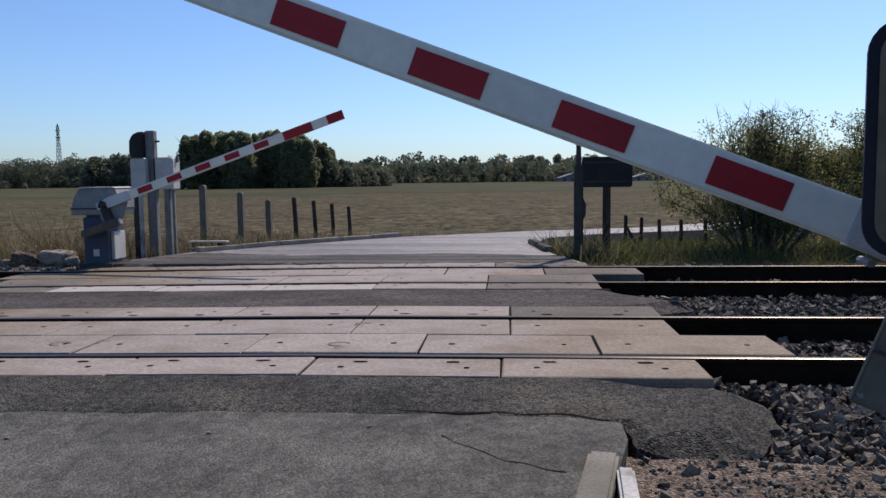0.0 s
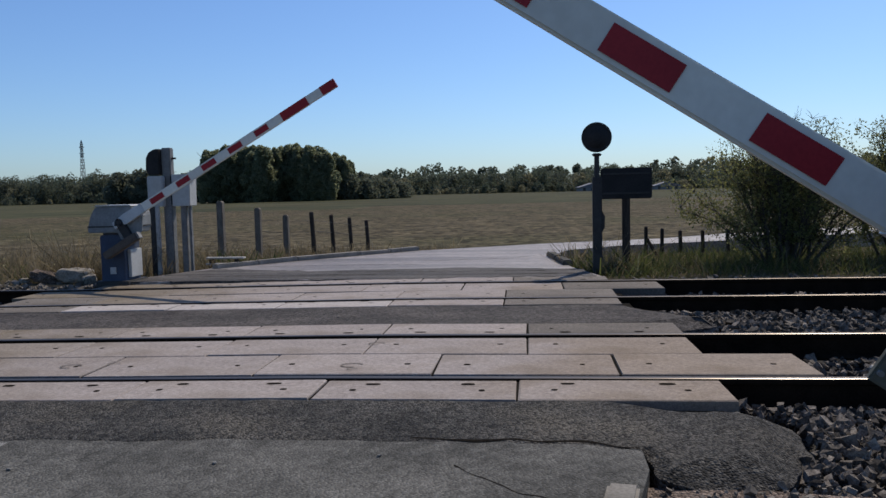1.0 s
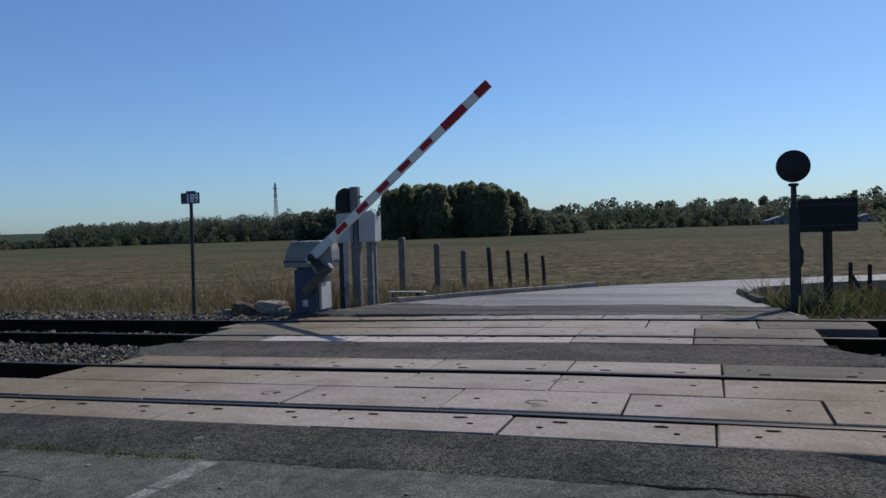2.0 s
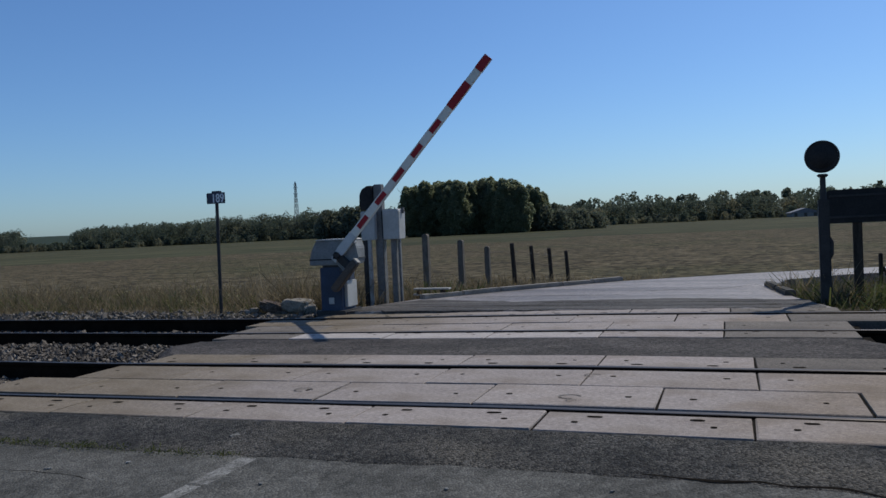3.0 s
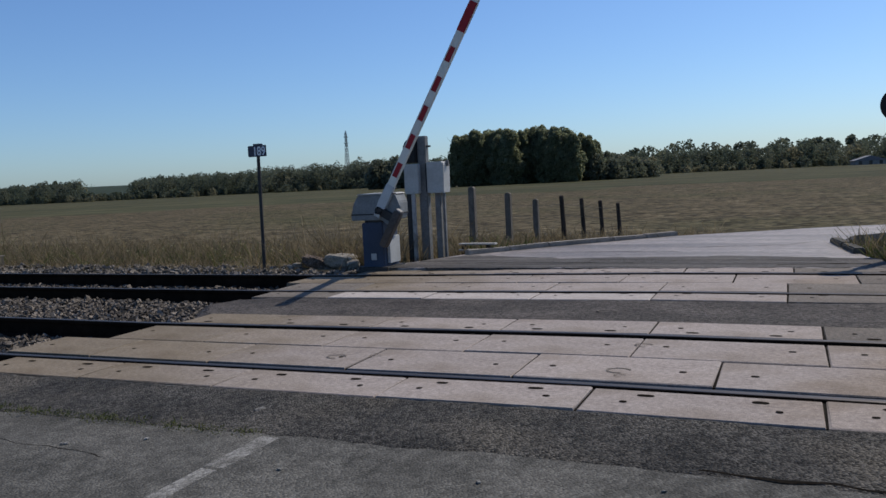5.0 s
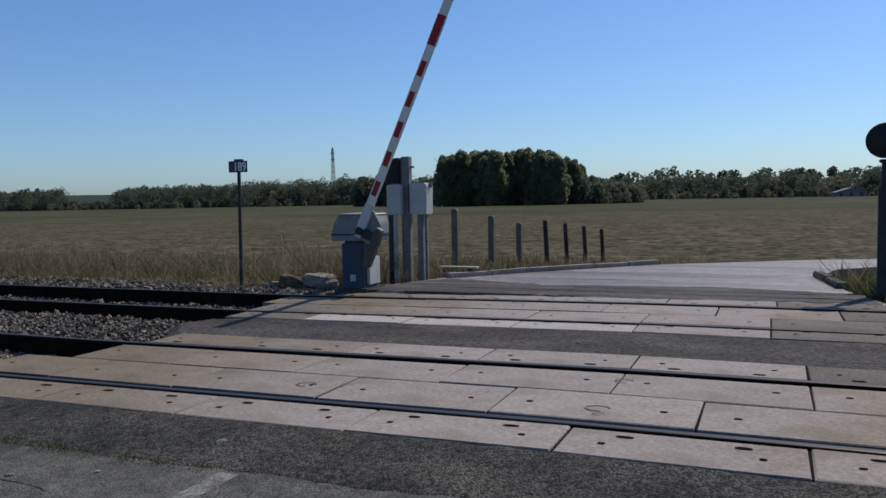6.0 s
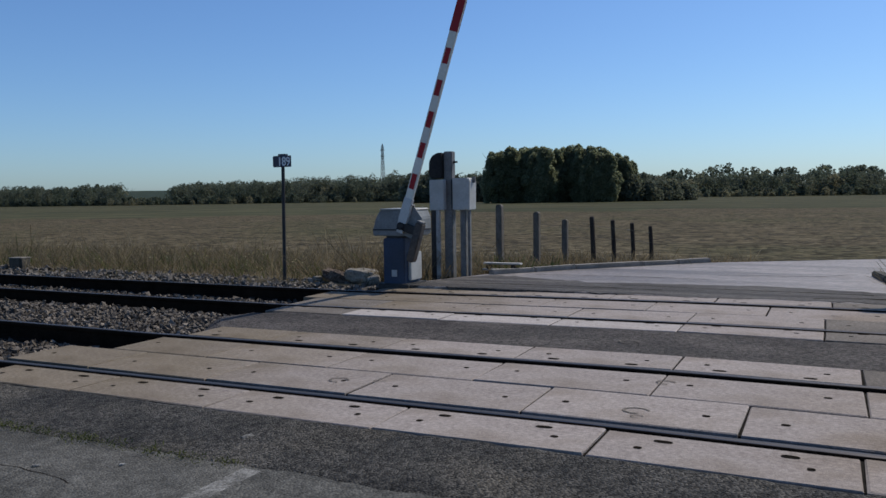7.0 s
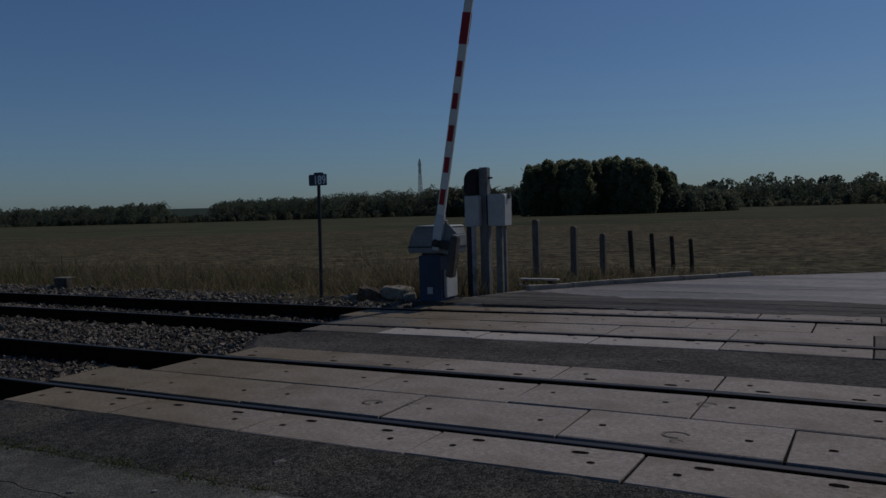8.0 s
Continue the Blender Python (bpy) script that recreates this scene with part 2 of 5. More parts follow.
POST_WOOD = mat("dark weathered wood", (0.025, 0.02, 0.016), (0.075, 0.06, 0.048), 6, 0.9, bump=0.6, fine=50, stretch=(3, 3, 0.5), spec=0.12)
PLANK = mat("bleached plank", (0.34, 0.32, 0.29), (0.5, 0.48, 0.44), 5, 0.85, bump=0.4, fine=40, stretch=(0.4, 4, 4))
BARK = mat("brown bark", (0.03, 0.024, 0.018), (0.09, 0.072, 0.056), 8, 0.9, bump=0.6, fine=40, stretch=(2, 2, 0.5))
FIELD = mat("stubble field", (0.036, 0.030, 0.017), (0.122, 0.099, 0.060), 1.1, 0.95, bump=0.6, fine=6.0, stretch=(0.8, 1.0, 1), speck=0.5, grit=5.0, stain=(0.052, 0.054, 0.024), amount=0.65, stain_scale=0.07, spec=0.05, bump_dist=0.15)
FIELD_GREEN = mat("green and brown far field", (0.031, 0.034, 0.017), (0.086, 0.082, 0.042), 0.12, 0.95, bump=0.8, fine=1.5, stretch=(0.14, 1.0, 1), stain=(0.072, 0.060, 0.033), amount=0.85, stain_scale=0.03, spec=0.05, bump_dist=0.1, speck=0.3, grit=0.8)
VERGE = mat("verge soil under dry grass", (0.06, 0.049, 0.031), (0.165, 0.13, 0.08), 1.2, 0.95, bump=0.8, fine=14, stain=(0.06, 0.062, 0.028), amount=0.5, spec=0.1, bump_dist=0.03)
# distant leaves get raised colours that stand in for haze, the grove most
LEAF_HAZED = leaf_mat("green leaves lightened for haze", (0.16, 0.185, 0.105), (0.29, 0.30, 0.175), 0.65)
LEAF_FAR = leaf_mat("far mixed foliage", (0.095, 0.11, 0.075), (0.155, 0.165, 0.11), 0.5)
LEAF_OLIVE = leaf_mat("olive far foliage", (0.17, 0.165, 0.10), (0.26, 0.245, 0.15), 0.55)
LEAF_DEEP = leaf_mat("deep green far foliage", (0.08, 0.098, 0.066), (0.13, 0.15, 0.10), 0.5)
LEAF_AUTUMN = leaf_mat("yellowing leaves", (0.085, 0.097, 0.034), (0.26, 0.25, 0.098), 0.55)
GRASS_DRY = leaf_mat("dry grass", (0.08, 0.064, 0.036), (0.265, 0.208, 0.12), 0.45)
GRASS_GREEN = leaf_mat("green grass", (0.04, 0.05, 0.016), (0.12, 0.13, 0.042), 0.4)
ROOF = mat("slate roof", (0.10, 0.10, 0.11), (0.16, 0.16, 0.17), 2, 0.7, bump=0.2)
RENDER_WALL = mat("pale house wall", (0.17, 0.165, 0.155), (0.25, 0.24, 0.225), 1, 0.8, bump=0.1, spec=0.1)
GLASS_DARK = mat("dark window glass", (0.02, 0.025, 0.03), (0.04, 0.045, 0.05), 3, 0.1, bump=0)


# ---- small builders ----
def mesh_from(bm, name, *materials, smooth=False):
    me = bpy.data.meshes.new(name)
    bm.normal_update()
    bm.to_mesh(me)
    bm.free()
    for m in materials:
        me.materials.append(m)
    if smooth:
        for p in me.polygons:
            p.use_smooth = True
    return me


def part(name, bm, material, parent, label="", at=None, smooth=False):
    mats = material if isinstance(material, (list, tuple)) else [material]
    ob = new(name, mesh_from(bm, name, *mats, smooth=smooth))
    ob.parent = parent
    if at is not None:
        ob.matrix_basis = at
    return tagged(ob, label)


def thing(name, bm, material, label, category, at=None, group="", kind="", smooth=False):
    mats = material if isinstance(material, (list, tuple)) else [material]
    ob = new(name, mesh_from(bm, name, *mats, smooth=smooth))
    if at is not None:
        ob.matrix_basis = at
    return tagged(ob, label, category, group, kind)


def empty(name, label, category, at, group=""):
    ob = new(name)
    ob.matrix_basis = at
    return tagged(ob, label, category, group)


def box(x0, x1, y0, y1, z0, z1, bevel=0.0, bm=None, slot=0):
    bm = bm or bmesh.new()
    before = set(bm.faces)
    r = bmesh.ops.create_cube(bm, size=1)
    for v in r["verts"]:
        v.co = Vector(((x0 + x1) / 2 + v.co.x * (x1 - x0), (y0 + y1) / 2 + v.co.y * (y1 - y0), (z0 + z1) / 2 + v.co.z * (z1 - z0)))
    if bevel:
        es = {e for v in r["verts"] for e in v.link_edges}
        bmesh.ops.bevel(bm, geom=list(es), offset=bevel, segments=2, affect="EDGES")
    for f in bm.faces:
        if f not in before:
            f.material_index = slot
    return bm


def tube(points, radii, sides=8, bm=None, slot=0):
    """A tapered tube along points."""
    bm = bm or bmesh.new()
    rings = []
    pts = [Vector(p) for p in points]
    for i, p in enumerate(pts):
        d = (pts[min(i + 1, len(pts) - 1)] - pts[max(i - 1, 0)]).normalized()
        a = d.cross(Vector((0.3, 1, 0.2))).normalized()
        c = d.cross(a)
        rings.append([bm.verts.new(p + (a * math.cos(k * 2 * math.pi / sides) + c * math.sin(k * 2 * math.pi / sides)) * radii[i]) for k in range(sides)])
    for r0, r1 in zip(rings, rings[1:]):
        for k in range(sides):
            f = bm.faces.new((r0[k], r0[(k + 1) % sides], r1[(k + 1) % sides], r1[k]))
            f.material_index = slot
    for r in (rings[0], rings[-1]):
        f = bm.faces.new(r)
        f.material_index = slot
    bmesh.ops.recalc_face_normals(bm, faces=bm.faces[:])
    return bm


def prism(profile, y0, y1, bevel=0.0, bm=None):
    """A profile in x and z, drawn out along y."""
    bm = bm or bmesh.new()
    a = [bm.verts.new((x, y0, z)) for x, z in profile]
    c = [bm.verts.new((x, y1, z)) for x, z in profile]
    n = len(profile)
    fs = [bm.faces.new(a), bm.faces.new(c[::-1])]
    fs += [bm.faces.new((a[i], c[i], c[(i + 1) % n], a[(i + 1) % n])) for i in range(n)]
    bmesh.ops.recalc_face_normals(bm, faces=fs)
    if bevel:
        bmesh.ops.bevel(bm, geom=list({e for f in fs for e in f.edges}), offset=bevel, segments=2, affect="EDGES")
    return bm


def rounded(w, h, r, n=6):
    """Outline of a rounded rectangle, centred, as x, z pairs."""
    pts = []
    for cx, cz, a0 in ((w / 2 - r, h / 2 - r, 0), (-w / 2 + r, h / 2 - r, 90), (-w / 2 + r, -h / 2 + r, 180), (w / 2 - r, -h / 2 + r, 270)):
        for k in range(n + 1):
            a = radians(a0 + 90 * k / n)
            pts.append((cx + r * math.cos(a), cz + r * math.sin(a)))
    return pts


def lettering(text, size, parent, at, material, bold=0.0, squeeze=1.0, align="LEFT", spacing=1.0):
    cu = bpy.data.curves.new("lettering", "FONT")
    cu.body, cu.size, cu.extrude, cu.offset, cu.align_x, cu.space_character = text, size, 0.0008, bold, align, spacing
    cu.materials.append(material)
    ob = new("lettering", cu)
    ob.parent = parent
    ob.matrix_basis = at @ Matrix.Diagonal((squeeze, 1, 1, 1))
    return ob


def sheet(name, outline, z, thick, material, label, category, ragged=0.0, step=0.25, seed=0, slope=None, reach=0.16):
    """A flat slab of surfacing with an uneven edge."""
    pts = []
    n = len(outline)
    for i in range(n):
        p, q = Vector(outline[i]), Vector(outline[(i + 1) % n])
        k = max(1, int((q - p).length / step))
        side = Vector((-(q - p).y, (q - p).x)).normalized()
        for j in range(k):
            c = p.lerp(q, j / k)
            w = noise.noise((c.x * 2.3 + seed, c.y * 2.3, seed)) + 0.6 * noise.noise((c.x * 7 + seed, c.y * 7, seed)) + 0.35 * noise.noise((c.x * 21 + seed, c.y * 21, seed))
            pts.append(c + side * w * ragged)
    bm = bmesh.new()
    if slope:
        # worn edges: the rim lies lower than the middle where slope says so
        m = len(pts)
        turn = sum(pts[i].x * pts[(i + 1) % m].y - pts[(i + 1) % m].x * pts[i].y for i in range(m))
        inner = []
        for i in range(m):
            d = (pts[(i + 3) % m] - pts[i - 3]).normalized()
            side = Vector((-d.y, d.x)) * (1 if turn > 0 else -1)
            inner.append(pts[i] + side * min(reach, slope(pts[i].x) * 2.2 + 0.01))
        rim = [bm.verts.new((p.x, p.y, z - slope(p.x))) for p in pts]
        mid = [bm.verts.new((p.x, p.y, z)) for p in inner]
        f = bm.faces.new(mid)
        ring = [bm.faces.new((mid[i], rim[i], rim[(i + 1) % m], mid[(i + 1) % m])) for i in range(m)]
        low = [bm.verts.new((p.x, p.y, z - thick)) for p in pts]
        ring += [bm.faces.new((rim[i], low[i], low[(i + 1) % m], rim[(i + 1) % m])) for i in range(m)]
        bmesh.ops.recalc_face_normals(bm, faces=[f] + ring)
        bmesh.ops.triangulate(bm, faces=[f])
        bend(bm)
        return thing(name, bm, material, label, category, kind="structure")
    top = [bm.verts.new((p.x, p.y, z)) for p in pts]
    low = [bm.verts.new((p.x, p.y, z - thick)) for p in pts]
    f = bm.faces.new(top)
    sides = [bm.faces.new((top[i], low[i], low[(i + 1) % len(pts)], top[(i + 1) % len(pts)])) for i in range(len(pts))]
    bmesh.ops.recalc_face_normals(bm, faces=[f] + sides)
    bmesh.ops.triangulate(bm, faces=[f])
    if name not in ("road_far", "road_apron"):
        bend(bm)
    return thing(name, bm, material, label, category, kind="structure")


def quads(name, centres, us, vs, material):
    """Many loose four-cornered leaves or blades in one mesh."""
    c, u, v = (np.asarray(a, float) for a in (centres, us, vs))
    n = len(c)
    co = np.empty((n, 4, 3))
    co[:, 0], co[:, 1], co[:, 2], co[:, 3] = c - u - v, c + u - v, c + u * 0.55 + v, c - u * 0.55 + v
    me = bpy.data.meshes.new(name)
    me.from_pydata(co.reshape(-1, 3).tolist(), [], np.arange(n * 4).reshape(n, 4).tolist())
    me.materials.append(material)
    return me


def random_turns(rng, n):
    u = rng.normal(size=(n, 3))
    u /= np.linalg.norm(u, axis=1)[:, None]
    w = rng.normal(size=(n, 3))
    v = np.cross(u, w)
    v /= np.linalg.norm(v, axis=1)[:, None]
    return u, v


# ---- ground ----
def fall(x):
    """The crossing dips gently towards its left end."""
    return -0.010 * max(0.0, min(5.0, -1.0 - x))


def bend(bm):
    """Lays a flat sheet onto the dip of the crossing."""
    for x in (-1.0, -6.0):
        bmesh.ops.bisect_plane(bm, geom=bm.verts[:] + bm.edges[:] + bm.faces[:], plane_co=(x, 0, 0), plane_no=(1, 0, 0))
    for v in bm.verts:
        v.co.z += fall(v.co.x)
    return bm


def ground_height(x, y):
    """Level by the crossing, falling away a little towards the fields."""
    far = max(0.0, min(1.0, (y - 14.0) / 8.0))
    dist = math.hypot(x, y)
    z = -0.10 - 0.28 * far
    if 4.0 < y < 12.4:
        z = -0.26
    z -= 1.0 * max(0.0, min(1.0, (dist - 20) / 330)) + 0.9 * max(0.0, min(1.0, (-x - 60) / 400))
    if y > 14:
        z += 0.05 * noise.noise((x * 0.35, y * 0.35, 0)) * min(1, (y - 14) / 4)
    return z


def build_ground():
    xs = np.concatenate([-np.geomspace(3000, 22, 26), np.arange(-20, 20.1, 0.8), np.geomspace(22, 3000, 26)])
    ys = np.concatenate([-np.geomspace(3000, 6, 18), np.arange(-4, 3.9, 1.0), [3.99, 4.01], np.arange(4.6, 12.3, 0.8), [12.39, 12.41], np.arange(13, 34, 0.8), np.geomspace(35, 3500, 34)])
    verts = [(x, y, ground_height(x, y)) for y in ys for x in xs]
    nx = len(xs)
    faces = [(j * nx + i, j * nx + i + 1, (j + 1) * nx + i + 1, (j + 1) * nx + i) for j in range(len(ys) - 1) for i in range(nx - 1)]
    me = bpy.data.meshes.new("ground")
    me.from_pydata(verts, [], faces)
    for m in (FIELD, VERGE, FIELD_GREEN):
        me.materials.append(m)
    for p in me.polygons:
        p.use_smooth = True
        c = p.center
        p.material_index = 1 if -8 < c.y < 17.5 else (2 if c.y > 95 + 0.45 * c.x else 0)
    tagged(new("ground", me), "brown stubble field and dry verge round a level crossing", "ground", kind="structure")


build_ground()

# roads
sheet("road_near", [(-6.2, 5.3), (-6.2, -14), (1.0, -14), (0.80, 3.6), (1.03, 4.5), (1.02, 4.83), (0.9, 5.3)], -0.004, 0.14, ASPHALT_OLD,
      "worn grey asphalt road before the tracks", "road", 0.02, seed=3)
sheet("road_edge_strip", [(-6.4, 5.60), (-6.4, 4.80), (-2.2, 4.83), (0.2, 4.86), (0.75, 4.84), (1.04, 4.76), (1.05, 4.46), (1.45, 4.42), (1.64, 4.56), (1.86, 4.98), (1.88, 5.36), (1.70, 5.60)], -0.0005, 0.16, ASPHALT_NEW,
      "coarse dark asphalt strip along the first track", "road", 0.035, 0.04, seed=8, slope=lambda x: 0.003 + 0.09 * max(0.0, min(1.0, (x - 0.95) / 0.35)), reach=0.21)
sheet("road_middle", [(-6.0, 9.36), (-6.2, 8.8), (-5.8, 8.24), (1.80, 8.24), (2.25, 8.55), (1.9, 8.95), (1.52, 9.36)], -0.006, 0.14, ASPHALT_MID,
      "worn dark asphalt strip between the two tracks", "road", 0.025, 0.06, seed=5, slope=lambda x: 0.002 + 0.09 * max(0.0, min(1.0, (x - 1.3) / 0.5)) + 0.09 * max(0.0, min(1.0, (-5.5 - x) / 0.4)))
sheet("road_far", [(-5.6, 11.93), (1.5, 11.93), (1.18, 13.2), (0.90, 15.1), (1.25, 16.4), (2.2, 17.3), (3.6, 17.9), (6.0, 18.9), (12, 22.0), (40, 36), (39, 38.0), (12, 24.2), (5.1, 20.6), (3.5, 19.3), (1.1, 18.45), (-1.75, 16.85), (-2.75, 15.9), (-3.65, 15.0), (-4.78, 13.8), (-5.2, 12.7)], 0.0, 0.45, ASPHALT_FAR,
      "pale asphalt road curving away beyond the tracks", "road", 0.015, 0.3, seed=11)

sheet("road_apron", [(-5.3, 11.935), (1.45, 11.935), (1.25, 12.9), (-0.6, 13.35), (-2.9, 13.1), (-4.6, 13.6), (-5.1, 12.9)], 0.004, 0.03, ASPHALT_APRON,
      "dark streaked asphalt apron behind the second track", "road", 0.12, 0.12, seed=14)

# worn centre line on the near road, broken by wear
line_rng = random.Random(5)
y = 4.80
while y > -6:
    ln = line_rng.uniform(0.2, 0.6)
    thing("road_marking", box(-2.30 + line_rng.uniform(-.01, .01), -2.19 + line_rng.uniform(-.01, .01), y - ln, y, -0.008 + fall(-2.19), -0.0025 + fall(-2.3)), ROADPAINT,
          "worn pale centre line on the asphalt", "marking", group="pieces of the worn centre line", kind="structure")
    y -= ln + line_rng.uniform(0.005, 0.03)


def crack(points, width, z):
    """A thin dark crack that follows points, as a ragged ribbon."""
    bm = bmesh.new()
    pts = []
    for (ax, ay), (bx, by) in zip(points, points[1:]):
        for k in range(12):
            f = k / 12
            x, yy = ax + (bx - ax) * f, ay + (by - ay) * f
            w = noise.noise((x * 6, yy * 6, 2)) * 0.035
            pts.append((x + w * 0.4, yy + w))
    rows = []
    low = lambda x, yy: fall(x) if yy < 11.5 else 0.0
    for i, (x, yy) in enumerate(pts):
        h = width * (0.35 + 0.65 * abs(noise.noise((x * 4, yy * 4, 9)) * 2))
        rows.append((bm.verts.new((x, yy - h, z + low(x, yy))), bm.verts.new((x, yy + h, z + low(x, yy)))))
    for a, c in zip(rows, rows[1:]):
        bm.faces.new((a[0], c[0], c[1], a[1]))
    return bm


thing("asphalt_crack", crack([(-0.1, 4.88), (0.35, 4.87), (0.78, 4.86), (1.02, 4.77), (1.06, 4.62)], 0.016, 0.001), HOLE, "dark open crack in the asphalt", "crack", kind="structure")
thing("asphalt_crack", crack([(0.16, 4.52), (0.30, 4.37), (0.48, 4.20), (0.73, 4.07)], 0.008, -0.0028), HOLE, "thin crack in the old asphalt", "crack", kind="structure")
thing("asphalt_crack", crack([(-3.9, 4.38), (-3.2, 4.36), (-2.9, 4.33)], 0.005, -0.0028), HOLE, "thin crack in the old asphalt", "crack", kind="structure")

for way, wide, z in (([(-4.6, 12.45), (-3.1, 12.52), (-1.6, 12.46)], 0.035, 0.0055), ([(-2.4, 12.85), (-0.8, 12.78), (0.9, 12.7)], 0.03, 0.0055), ([(-4.2, 13.9), (-2.7, 14.05), (-1.2, 14.0)], 0.022, 0.0015), ([(-1.3, 14.6), (0.2, 14.9), (0.85, 15.6)], 0.018, 0.0015), ([(0.1, 12.2), (0.7, 12.35), (1.2, 12.3)], 0.04, 0.0055)):
    thing("asphalt_crack", crack(way, wide, z), RUBBER, "dark worn seam in the asphalt behind the tracks", "crack", kind="structure")

# bare soil beside the near road
sheet("soil_patch", [(1.0, 4.46), (0.85, 3.6), (1.02, -6), (5, -6), (5, 4.0), (3.2, 4.2), (2.0, 4.35), (1.5, 4.45)], -0.07, 0.1, SOIL, "dry brown soil with small stones", "soil", 0.05, 0.2, seed=21)

# ---- tracks ----
RAILS_Y = (6.14, 7.647, 9.87, 11.41)
thing("ballast_bed", box(-150, 150, 4.35, 12.35, -0.5, -0.255), BALLAST_BED, "dark bed of crushed stone under the tracks", "ballast", kind="structure")


def rail_piece(prof, shiny):
    """One layer of a rail's section, drawn out along the track."""
    bm = bmesh.new()
    xs = [-160, -60, -25, -12, -6, -3, -1, 0, 3, 6, 12, 25, 60, 160]
    rings = [[bm.verts.new((x, yy, z + 0.008 + fall(x))) for yy, z in prof] for x in xs]
    n = len(prof)
    for r0, r1 in zip(rings, rings[1:]):
        for k in range(n):
            f = bm.faces.new((r0[k], r1[k], r1[(k + 1) % n], r0[(k + 1) % n]))
            low, high = sorted((prof[k][1], prof[(k + 1) % n][1]))
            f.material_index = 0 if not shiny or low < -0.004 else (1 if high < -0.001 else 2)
    bm.faces.new(rings[0])
    bm.faces.new(rings[-1][::-1])
    bmesh.ops.recalc_face_normals(bm, faces=bm.faces[:])
    return bm


def build_rail():
    both = lambda half: half + [(-yy, z) for yy, z in reversed(half)]
    base = empty("rail", "rusty steel rail with a polished running edge", "rail", pose(0, RAILS_Y[0], 0), "rails of the two tracks")
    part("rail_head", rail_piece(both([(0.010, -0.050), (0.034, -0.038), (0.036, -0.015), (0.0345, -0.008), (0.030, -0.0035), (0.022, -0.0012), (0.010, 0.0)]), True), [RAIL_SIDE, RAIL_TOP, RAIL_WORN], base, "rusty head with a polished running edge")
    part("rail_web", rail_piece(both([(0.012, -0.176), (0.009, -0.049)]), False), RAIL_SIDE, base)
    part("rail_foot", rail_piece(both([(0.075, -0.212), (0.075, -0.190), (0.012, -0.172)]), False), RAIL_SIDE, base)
    return base


first_rail = build_rail()
for ry in RAILS_Y[1:]:
    copy_thing(first_rail, pose(0, ry, 0))

# ---- concrete deck of the crossing ----
deck = empty("crossing_deck", "rows of concrete slabs filling the level crossing", "crossing deck", pose(0, 0, 0))
tagged(deck, kind="structure")


def socket(bm, hx, hy, rx, ry_, turn):
    """A dark lifting socket with a chipped rim, a hair above the slab."""
    ring = []
    for k in range(10):
        t_ = k * math.pi / 5
        q = 1 + 0.16 * noise.noise((hx * 9 + math.cos(t_), hy * 9 + math.sin(t_), turn))
        c = (abs(math.cos(t_)) ** 0.7 * math.copysign(1, math.cos(t_)) * rx * q, abs(math.sin(t_)) ** 0.7 * math.copysign(1, math.sin(t_)) * ry_ * q)
        ring.append(bm.verts.new((hx + c[0], hy + c[1], 0.0022)))
    f = bm.faces.new(ring)
    if f.normal.z < 0:
        f.normal_flip()
    f.material_index = 1


# sockets by row: distance from each joint along the row, depth within the row, half-sizes
SOCKETS = {
    "A": [(0.21, 0.22, 0.021, 0.020), (1.03, 0.22, 0.021, 0.020), (0.31, 0.37, 0.046, 0.024), (0.93, 0.37, 0.046, 0.024)],
    "B": [(0.21, 0.30, 0.021, 0.019), (1.03, 0.30, 0.021, 0.019)],
    "C": [(0.21, 0.36, 0.021, 0.019), (1.03, 0.36, 0.021, 0.019)],
    "D": [(0.21, 0.25, 0.020, 0.020), (1.03, 0.25, 0.020, 0.020), (0.31, 0.08, 0.046, 0.024), (0.93, 0.08, 0.046, 0.024)],
    "E": [(0.21, 0.27, 0.020, 0.020), (1.03, 0.27, 0.020, 0.020), (0.31, 0.41, 0.046, 0.024), (0.93, 0.41, 0.046, 0.024)],
    "F": [(0.21, 0.30, 0.021, 0.019), (1.03, 0.30, 0.021, 0.019)],
    "G": [(0.21, 0.36, 0.021, 0.019), (1.03, 0.36, 0.021, 0.019)],
    "H": [(0.21, 0.20, 0.020, 0.020), (1.03, 0.20, 0.020, 0.020), (0.31, 0.06, 0.046, 0.022), (0.93, 0.06, 0.046, 0.022)],
}


